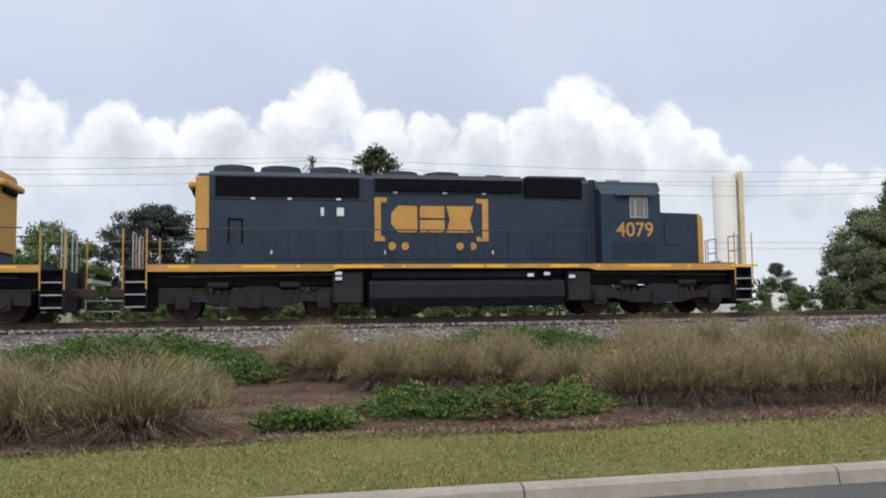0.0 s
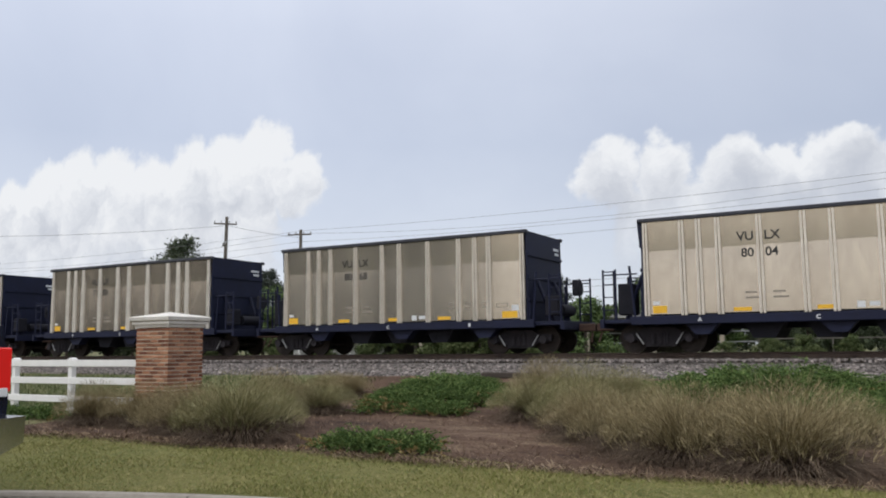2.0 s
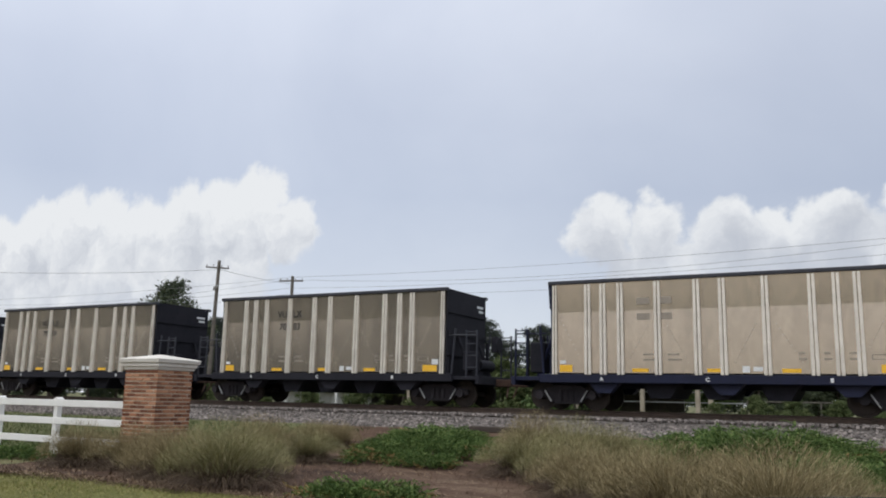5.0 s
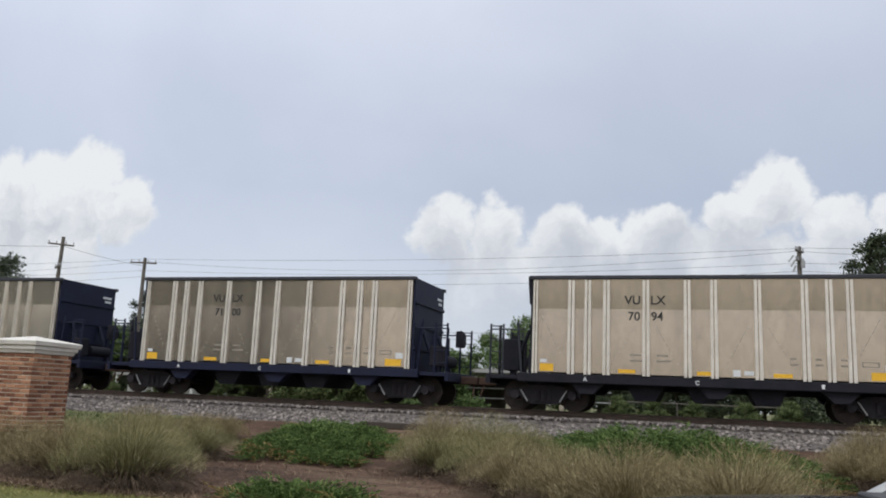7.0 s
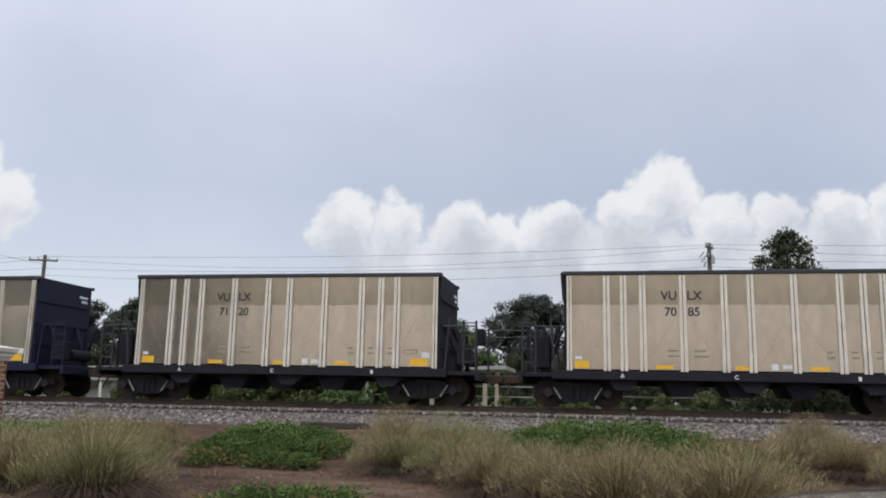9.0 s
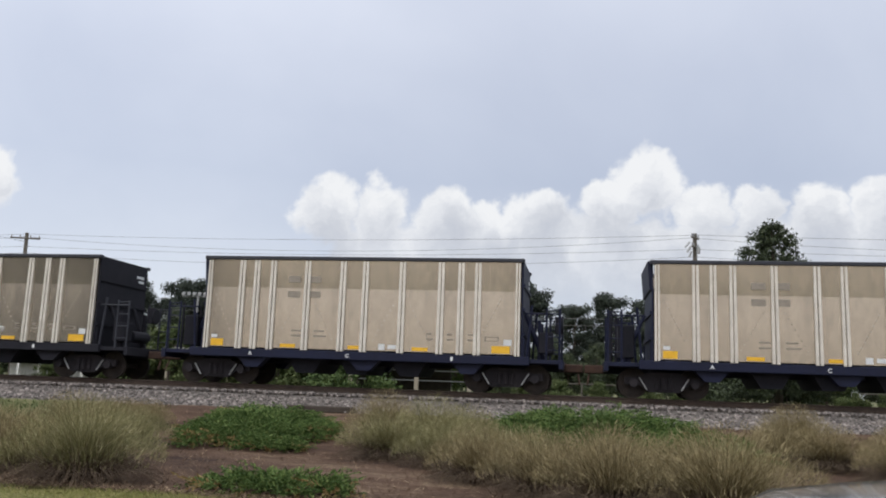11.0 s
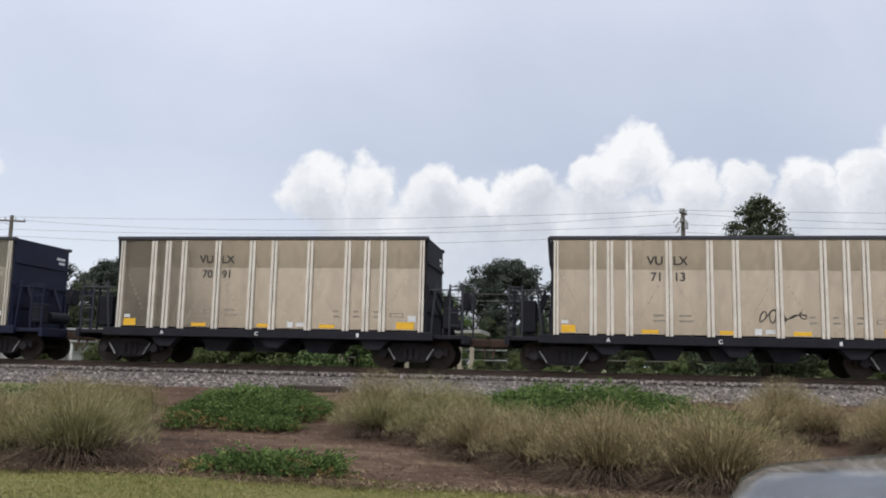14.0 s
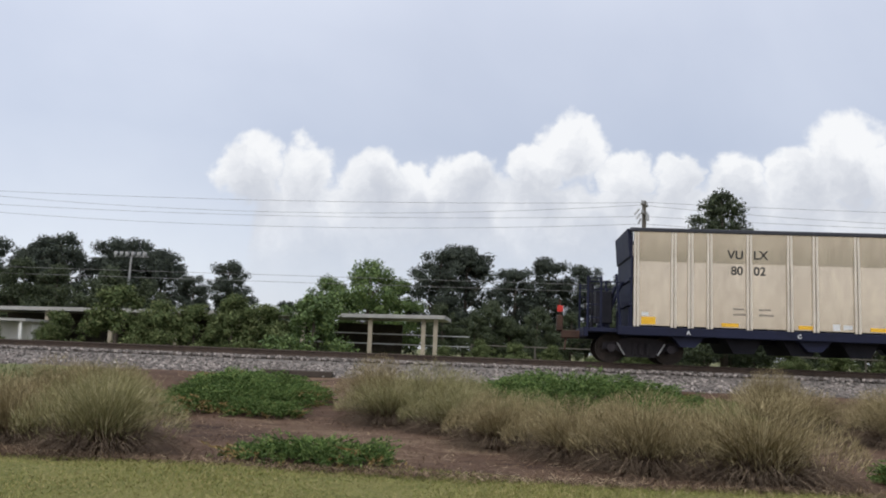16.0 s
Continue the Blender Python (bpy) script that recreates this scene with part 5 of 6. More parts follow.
def build_small_growth():
    rng = np.random.default_rng(8)
    # mown lawn blades
    n = 170000
    x = rng.uniform(-22, 13, n)
    ky = np.array([kerb_y(v) for v in x])
    y = ky + 0.02 + (-17.25 + 0.25 * np.sin(x * 0.9) * 0.5 - ky) * rng.uniform(0, 1, n)
    # the lawn widens where the kerb bends away, so its profile is stretched there
    bend = ky + 19.85
    yp = np.where(y < -17.2, (y + 17.2 * bend / 2.3) / (1 - bend / 2.3), y)
    z = np.array([ground_z(max(v, -19.7)) + 0.05 * noise.noise((u * 0.6, v * 0.6, 0.3)) + 0.012 for u, v in zip(x, yp)])
    h = rng.uniform(0.012, 0.038, n) * (1 + 0.6 * np.sin(x * 1.7) * np.sin(y * 2.3))
    a = rng.uniform(0, 6.28, n)
    dx, dy = 0.005 * np.cos(a), 0.005 * np.sin(a)
    lean = rng.normal(0, 0.03, (n, 2))
    v = np.stack([np.stack([x - dx, y - dy, z], -1), np.stack([x + dx, y + dy, z], -1), np.stack([x + lean[:, 0], y + lean[:, 1], z + h], -1)], 1).reshape(-1, 3)
    tagged(new("lawn_grass", soup("lawn_grass", v, np.arange(n * 3).reshape(-1, 3), GRASS_LAWN)), "patchy yellow-green mown grass along the kerb", "lawn", kind="stuff")
    # dry straw and twigs over the mulch
    n = 62000
    x, y = rng.uniform(-16, 18, n), -17.5 + 11.6 * rng.uniform(0, 1, n) ** 1.5
    y[:13000] = -17.35 + rng.normal(0, 0.16, 13000) + 0.22 * np.sin(x[:13000] * 0.45)
    z = np.array([ground_z(v) for v in y]) + rng.uniform(0.005, 0.045, n)
    a, ln = rng.normal(0, 0.7, n), rng.uniform(0.02, 0.085, n)
    c = np.stack([x, y, z], -1)
    d = np.stack([np.cos(a) * ln, np.sin(a) * ln, rng.normal(0, 0.02, n)], -1)
    s = np.stack([-np.sin(a) * 0.0042, np.cos(a) * 0.0042, np.zeros(n)], -1)
    v = np.stack([c - d - s, c - d + s, c + d + s, c + d - s], 1).reshape(-1, 3)
    tagged(new("pine_straw", soup("pine_straw", v, np.arange(n * 4).reshape(-1, 4), STRAW)), "loose dry pine straw on the mulch bed", "mulch", kind="stuff")
    # rough weeds beyond the rails and left of the bed
    n = 60000
    x = rng.uniform(-45, 40, n)
    far = rng.random(n) < 0.72
    y = np.where(far, rng.uniform(3.2, 13, n), rng.uniform(-13.5, -6, n))
    x = np.where(far, x, rng.uniform(-34, -12.5, n))
    z = np.array([ground_z(v) for v in y])
    h = rng.uniform(0.06, 0.75, n) * np.where(far, 1.0, 0.25)
    a = rng.uniform(0, 6.28, n)
    dx, dy = 0.014 * np.cos(a), 0.014 * np.sin(a)
    v = np.stack([np.stack([x - dx, y - dy, z], -1), np.stack([x + dx, y + dy, z], -1), np.stack([x + rng.normal(0, 0.08, n), y + rng.normal(0, 0.08, n), z + h], -1)], 1).reshape(-1, 3)
    tagged(new("rough_grass", soup("rough_grass", v, np.arange(n * 3).reshape(-1, 3), LEAF_WEED)), "rough weedy grass beside the railway", "grass", kind="stuff")


def leaf_cloud(rng, centres, radii, n, size):
    """Small leaves spread through a set of clumps, thicker towards their outsides."""
    k = rng.choice(len(centres), n, p=(radii ** 2.4) / (radii ** 2.4).sum())
    d = rng.normal(0, 1, (n, 3))
    d /= np.linalg.norm(d, axis=1)[:, None]
    r = radii[k] * rng.uniform(0.1, 1.3, n) ** 0.7
    c = centres[k] + d * r[:, None] * np.array([1.0, 1.0, 0.82])
    a = rng.normal(0, 1, (n, 3))
    a /= np.linalg.norm(a, axis=1)[:, None]
    b = np.cross(a, d + 0.2)
    b /= np.linalg.norm(b, axis=1)[:, None] + 1e-6
    s = (size * rng.uniform(0.6, 1.4, n))[:, None]
    v = np.stack([c - a * s, c + b * s * 0.55, c + a * s, c - b * s * 0.55], 1).reshape(-1, 3)
    return v, np.arange(n * 4).reshape(-1, 4)


def tree_mesh(seed, kind, height, width, mat, n=7000, size=0.12):
    """Trunk with limbs, and a crown of leaf clumps with gaps. Returns the two meshes."""
    rng = np.random.default_rng(seed)
    bm = bmesh.new()
    tr = 0.035 * height ** 0.8
    lean = rng.normal(0, 0.02 * height, 2)
    rod(bm, (0, 0, -0.4), (lean[0] * 0.5, lean[1] * 0.5, height * 0.5), tr, 8, tr * 0.65)
    rod(bm, (lean[0] * 0.5, lean[1] * 0.5, height * 0.5), (lean[0], lean[1], height * 0.93), tr * 0.65, 7, tr * 0.2)
    cs, rs = [], []
    m = {"pine": 120, "willow": 170, "round": 75, "cone": 300, "bush": 55}[kind]
    for i in range(m):
        t = rng.uniform(0, 1) ** (0.85 if kind == "cone" else 1.0)
        a = rng.uniform(0, 6.283)
        if kind == "pine":
            z = height * (0.14 + 0.83 * t)
            reach = width * 0.5 * (0.3 + 0.7 * math.sin(math.pi * (0.2 + 0.72 * t))) * rng.uniform(0.15, 1.0)
            r = height * rng.uniform(0.038, 0.08)
        elif kind == "round":
            z = height * (0.16 + 0.8 * t)
            reach = width * 0.5 * math.sqrt(max(0.05, 1 - (2 * t - 0.85) ** 2)) * rng.uniform(0.3, 0.95)
            r = height * rng.uniform(0.05, 0.11)
        elif kind == "willow":
            z = height * (0.05 + 0.9 * t)
            reach = width * 0.5 * (1.0 - t ** 2.2) ** 0.5 * rng.uniform(0.1, 1.0)
            r = height * rng.uniform(0.035, 0.085)
        elif kind == "cone":
            z = height * (0.1 + 0.86 * t)
            reach = width * 0.5 * (1.02 - t) ** 0.55 * rng.uniform(0.25, 1.0)
            r = height * rng.uniform(0.03, 0.075) * (1.25 - 0.78 * t)
        else:
            z = height * (0.12 + 0.78 * t)
            reach = width * 0.5 * math.sqrt(max(0.1, 1 - t ** 2)) * rng.uniform(0.2, 0.95)
            r = height * rng.uniform(0.06, 0.15)
        c = Vector((reach * math.cos(a) + lean[0] * z / height, reach * math.sin(a) + lean[1] * z / height, z))
        cs.append(c)
        rs.append(r)
        if kind in ("pine", "round") and i % 4 == 0:
            z0 = max(height * 0.25, z - reach * 0.7)
            rod(bm, (lean[0] * z0 / height, lean[1] * z0 / height, z0), c, tr * 0.28, 5, tr * 0.08)
    if kind == "cone":
        for dx, dz, r in ((0, 0.99, 0.016), (0, 0.955, 0.02), (0.25, 0.95, 0.016), (-0.3, 0.93, 0.018), (0.42, 0.91, 0.02), (-0.5, 0.89, 0.02)):
            cs.append(Vector((lean[0] + dx, lean[1], height * dz)))
            rs.append(height * r)
    bmesh.ops.recalc_face_normals(bm, faces=bm.faces)
    trunk = bpy.data.meshes.new("trunk")
    bm.to_mesh(trunk)
    bm.free()
    trunk.materials.append(BARK)
    v, f = leaf_cloud(rng, np.array([tuple(c) for c in cs]), np.array(rs), n, size)
    return trunk, soup("crown", v, f, mat)


def plant_tree(meshes, x, y, z, s, turn, label, category="tree", group="", name="tree"):
    t = thing(name, pose(x, y, z, 0, 0, turn) @ Matrix.Diagonal((s, s, s, 1)), label, category, group)
    for n, me in zip(("trunk", "crown"), meshes):
        ob = new(n, me)
        ob.parent = t
    return t


def build_trees():
    rng = random.Random(12)
    pines = [tree_mesh(20 + i, "pine", 10.0, 6.3, LEAF_PINE, 26000, 0.10) for i in range(4)]
    rounds = [tree_mesh(30 + i, "round", 8.0, 6.5, LEAF_DARK, 14000, 0.11) for i in range(3)]
    bright = [tree_mesh(40 + i, "round", 7.5, 6.5, LEAF_BRIGHT, 14000, 0.11) for i in range(2)]
    bushes = [tree_mesh(50 + i, "bush", 3.0, 3.6, LEAF_WEED if i else LEAF_BRIGHT, 11000, 0.06) for i in range(3)]
    bushes.append(tree_mesh(56, "willow", 6.4, 7.0, LEAF_WILLOW, 60000, 0.06))
    cone = tree_mesh(60, "cone", 9.0, 6.6, LEAF_DARK, 70000, 0.06)
    cone2 = tree_mesh(61, "cone", 6.0, 3.8, LEAF_DARK, 16000, 0.08)
    plant_tree(cone, 6.6, 12.2, -0.75, 1.0, 20, "tall dark green pyramidal tree behind the track", group="trees behind the track")
    plant_tree(cone2, 4.2, 15.4, -0.75, 0.98, 80, "smaller dark green tree beside a utility pole", group="trees behind the track")
    # pines along the horizon
    line = [(-62, 44, 1.0), (-57, 48, 1.1), (-51, 45, 1.02), (-46.5, 46, 0.98), (-43.5, 44, 1.0), (-40.5, 48, 1.0), (-37.5, 45, 1.02), (-34.8, 46, 0.95), (-31, 44, 0.7), (-28.3, 45, 0.83), (-9.6, 45, 0.98),
            (-7.2, 47, 1.02), (-2.8, 45, 0.86), (0.2, 46, 0.93), (3.6, 47, 0.86), (6.4, 45, 0.83), (10, 48, 0.85), (14, 47, 0.8), (-69, 47, 1.0), (-76, 50, 1.05), (-84, 50, 1.0), (-24.5, 52, 0.5), (-93, 54, 1.1), (-102, 55, 1.05), (-112, 56, 1.1), (-88, 24, 1.1), (-94, 26, 1.2), (-100, 25, 1.15), (-107, 27, 1.2), (-115, 27, 1.25), (-124, 29, 1.3)]
    for i, (x, y, s) in enumerate(line):
        plant_tree(pines[i % 4], x, y, -0.9, s * rng.uniform(0.96, 1.04), rng.uniform(0, 360), "dark pine tree with an open crown in the distance", group="distant pines")
    for x, y, s, k in ((-18.5, 42, 0.9, 0), (-14.8, 40, 1.1, 1), (-12.6, 43, 0.9, 0), (-52, 34, 0.95, 1)):
        plant_tree(bright[k], x, y, -0.9, s, rng.uniform(0, 360), "bright green leafy tree in the distance", group="distant leafy trees")
    for x, y, s, k in ((-45, 40, 0.8, 0), (-38, 41, 0.72, 1), (-33.5, 40, 0.75, 2), (-48.5, 39, 0.8, 1), (-55, 41, 0.85, 0), (-6, 41, 0.55, 2), (1.8, 42, 0.55, 0), (5.5, 42, 0.62, 1), (9, 41, 0.66, 2), (12.5, 42, 0.62, 0),
                       (17, 44, 0.7, 1), (22, 46, 0.75, 2), (-64, 40, 0.9, 2), (-73, 42, 0.95, 0), (-83, 44, 1.0, 1), (28, 48, 0.7, 0), (35, 50, 0.7, 1), (45, 55, 0.7, 2), (60, 60, 0.75, 0), (75, 64, 0.8, 1), (-3.2, 42, 0.5, 1), (-43, 38, 0.9, 0), (-36.2, 39, 0.85, 2), (-50.5, 38, 0.92, 1), (-40.3, 38.5, 0.85, 1), (-8.6, 41, 0.6, 0), (-1, 41, 0.6, 2), (-4.6, 42, 0.66, 1), (33, 34, 0.55, 2), (38, 36, 0.6, 0)):
        plant_tree(rounds[k], x, y, -0.9, s, rng.uniform(0, 360), "dark leafy tree in the distance", group="distant dark trees")
    plant_tree(tree_mesh(70, "round", 9.9, 8.5, LEAF_DARK, 16000, 0.12), -49.2, 20.0, -0.75, 1.0, 0, "dark pointed tree beside the utility poles", group="trees behind the track")
    # shrubs on the far side of the line
    for x, y, s, k in ((-20.7, 9.0, 1.15, 1), (-19.0, 9.6, 0.95, 2), (-17.2, 9.2, 0.9, 1), (-15.4, 9.0, 1.08, 2), (-14.2, 9.8, 0.95, 1), (-11.8, 9.0, 1.16, 0), (-24.5, 11, 0.75, 1), (-6.2, 11.5, 0.42, 1), (-4.6, 12, 0.55, 2),
                       (-3.0, 11, 0.5, 1), (-1.2, 11.6, 0.5, 2), (0.8, 10.4, 0.5, 1), (2.6, 10.8, 0.55, 2), (8.8, 10.5, 0.6, 1), (11, 10.2, 0.62, 2), (13.5, 11, 0.6, 1), (16.2, 10.6, 0.7, 2), (19.5, 11, 0.66, 1), (-27.5, 10.4, 0.6, 2), (-31, 10, 0.65, 1), (-36, 11, 0.7, 2), (-41, 11, 0.7, 1),
                       (31.2, 9.6, 0.85, 3), (33.2, 9.4, 1.22, 3), (35.9, 9.6, 1.42, 3), (25.2, 11.5, 0.5, 2), (26.9, 12.5, 0.62, 1), (28.6, 11.8, 0.72, 2), (30.0, 11.2, 0.85, 1), (39, 10, 1.2, 3)):
        plant_tree(bushes[k], x, y, -0.85, s, rng.uniform(0, 360), "bushy green shrub beside the railway" if k else "bright green bushy shrub beside the railway", "shrub", "shrubs beyond the track", "shrub")
    # trees on the camera's side of the road, behind the viewer
    # unseen; added so that the metal car sides mirror something dark
    for i, (x, y, s) in enumerate(((-54, -60, 2.0), (-50.5, -62, 2.1), (-47, -60, 1.9), (-52, -66, 2.2), (-72, -66, 1.5), (-80, -64, 1.4), (-92, -62, 1.5), (-106, -60, 1.6), (-122, -60, 1.6), (-49, -66, 2.0))):
        plant_tree(rounds[i % 3], x, y, -1.2, s, 47 * i, "unseen dark leafy tree across the road, added for reflections", group="trees across the road")


def build_woods():
    """Far woodland that closes the horizon: leaves in an uneven belt."""
    rng = np.random.default_rng(77)
    cs, rs = [], []
    for i in range(420):
        x = -150 + 330 * i / 420 + rng.normal(0, 0.6)
        h = 4.2 + 1.6 * noise.noise((x * 0.07, 0.0, 3.0)) + 1.2 * noise.noise((x * 0.3, 0.0, 9.0))
        for k in range(2):
            r = rng.uniform(0.7, 1.5)
            cs.append((x, rng.uniform(56, 64), -0.5 + max(0.3, h - r) * rng.uniform(0.1, 1.0)))
            rs.append(r)
    v, f = leaf_cloud(rng, np.array(cs), np.array(rs), 60000, 0.26)
    tagged(new("far_woods", soup("far_woods", v, f, LEAF_DARK)), "dark woodland along the far horizon", "woods", kind="stuff")


def build_back_woods():
    """Unseen low woodland across the road, behind the viewer, added to darken car-side reflections."""
    rng = np.random.default_rng(78)
    cs, rs = [], []
    for i in range(260):
        x = -190 + 420 * i / 260 + rng.normal(0, 0.8)
        h = 4.6 + 1.2 * noise.noise((x * 0.06, 4.0, 3.0))
        r = rng.uniform(1.2, 2.2)
        cs.append((x, rng.uniform(-124, -116), -1.0 + max(0.6, h - r) * rng.uniform(0.2, 1.0)))
        rs.append(r)
    for i in range(150):
        x = -66 - 100 * i / 150 + rng.normal(0, 0.5)
        for k in range(3):
            r = rng.uniform(1.3, 2.2)
            cs.append((x, rng.uniform(-70, -62), rng.uniform(0, 11)))
            rs.append(r)
    v, f = leaf_cloud(rng, np.array(cs), np.array(rs), 60000, 0.5)
    tagged(new("reflection_woods", soup("reflection_woods", v, f, LEAF_DARK)), "unseen low dark woodland across the road, added for reflections", "woods", kind="stuff")


build_woods()
build_back_woods()
build_junipers()
build_tufts()
build_small_growth()
build_trees()


# ---- poles and wires ----
def utility_pole(x, y, top, arms, label, transformer=False, tilt=0.0):
    p = thing("utility_pole", pose(x, y, -0.8, 0, tilt, 0), label, "utility pole", "utility poles")
    h = top + 0.8
    bm = bmesh.new()
    rod(bm, (0, 0, -0.5), (0, 0, h), 0.16, 10, 0.105)
    part("shaft", bm, POLE, p)
    for z, w, ang in arms:
        bm = bmesh.new()
        c, s = math.cos(radians(ang)), math.sin(radians(ang))
        rod(bm, (-w * c, -w * s - 0.12, h - z), (w * c, w * s - 0.12, h - z), 0.055, 6)
        a = part("crossarm", bm, POLE, p)
        for k in (-0.92, -0.35, 0.35, 0.92):
            bm = bmesh.new()
            rod(bm, (k * w * c, k * w * s - 0.12, h - z), (k * w * c, k * w * s - 0.12, h - z + 0.2), 0.035, 6)
            part("insulator", bm, GALV, a)
    if transformer:
        bm = bmesh.new()
        rod(bm, (0.14, -0.2, h - 1.1), (0.14, -0.2, h - 0.75), 0.1, 12)
        part("arrester", bm, GALV, p, "grey switch gear can")
        for k in range(3):
            bm = bmesh.new()
            rod(bm, (-0.5 + 0.1 * k, -0.1, h - 0.75 - 0.25 * k), (-0.28 + 0.05 * k, -0.05, h - 0.45 - 0.25 * k), 0.05, 6)
            part("cutout", bm, GALV, p)


def wire(a, b, sag, r=0.012):
    bm = bmesh.new()
    n = 14
    a, b = Vector(a), Vector(b)
    pts = []
    for i in range(n + 1):
        t = i / n
        p = a.lerp(b, t)
        p.z -= sag * 4 * t * (1 - t)
        pts.append(p)
    rings = [[bm.verts.new(p + Vector((0, r * math.cos(k * math.pi / 2), r * math.sin(k * math.pi / 2)))) for k in range(4)] for p in pts]
    for p, q in zip(rings, rings[1:]):
        for k in range(4):
            bm.faces.new((p[k], p[(k + 1) % 4], q[(k + 1) % 4], q[k]))
    tagged(link_mesh("overhead_wire", bm, WIRE), "thin black overhead wire between poles", "wire", "overhead wires")


def build_lines():
    utility_pole(3.72, 17.2, 8.45, ((0.25, 0.42, 60), (0.75, 0.4, 60)), "weathered timber utility pole with switch gear", True)
    utility_pole(-35.5, 18.0, 8.45, ((0.35, 0.85, 20),), "weathered timber utility pole with one crossarm")
    utility_pole(-38.8, 14.0, 9.1, ((0.5, 0.75, 40), (1.9, 0.7, -35)), "weathered timber utility pole with angled crossarms", False, 1.5)
    utility_pole(42.5, 17.0, 8.5, ((0.3, 0.62, 20),), "weathered timber utility pole in the distance")
    utility_pole(-78, 18.5, 8.4, ((0.35, 0.85, 20),), "weathered timber utility pole in the distance")
    utility_pole(95, 17.4, 8.5, ((0.3, 0.62, 20),), "weathered timber utility pole in the distance")
    utility_pole(-110, 37.2, 6.6, ((0.4, 0.6, 90),), "weathered timber utility pole in the distance")
    utility_pole(120, 37.2, 6.6, ((0.4, 0.6, 90),), "weathered timber utility pole in the distance")
    line = [(-78, 18.5, 8.4), (-35.5, 18.0, 8.45), (3.72, 17.2, 8.45), (42.5, 17.0, 8.5), (95, 17.4, 8.5)]
    for (x0, y0, z0), (x1, y1, z1) in zip(line, line[1:]):
        for dx, dy, dz, sag in ((0.2, -0.12, -0.1, 0.3), (-0.2, 0.05, -0.22, 0.8), (0.0, -0.12, -1.25, 0.6), (0.0, -0.1, -0.85, 0.4)):
            wire((x0 + dx, y0 + dy, z0 + dz), (x1 + dx, y1 + dy, z1 + dz), sag, 0.009)
    wire((-35.5, 18, 7.9), (-38.8, 14, 8.6), 0.1)
    wire((-38.8, 14, 8.5), (-70, -4, 9.0), 0.8)
    wire((-110, 37, 5.6), (120, 37, 5.9), 0.2, 0.014)
    wire((-110, 37.4, 5.15), (120, 37.4, 5.45), 0.25, 0.014)
    # sports-field light on a tall pole
    p = thing("floodlight_pole", pose(-36.8, 43.5, -0.8), "tall pole with a row of floodlights in front of pines", "floodlight")
    bm = bmesh.new()
    rod(bm, (0, 0, -0.4), (0.25, 0, 8.2), 0.14, 8, 0.1)
    part("shaft", bm, GALV, p)
    bm = bmesh.new()
    rod(bm, (-1.3, 0, 8.1), (1.8, 0, 8.1), 0.06, 6)
    part("crossbar", bm, GALV, p)
    for k in range(6):
        bm = bmesh.new()
        box(bm, -1.25 + 0.52 * k, -0.95 + 0.52 * k, -0.3, 0.0, 8.15, 8.5, 0.04)
        part("floodlight", bm, GALV, p)


build_lines()


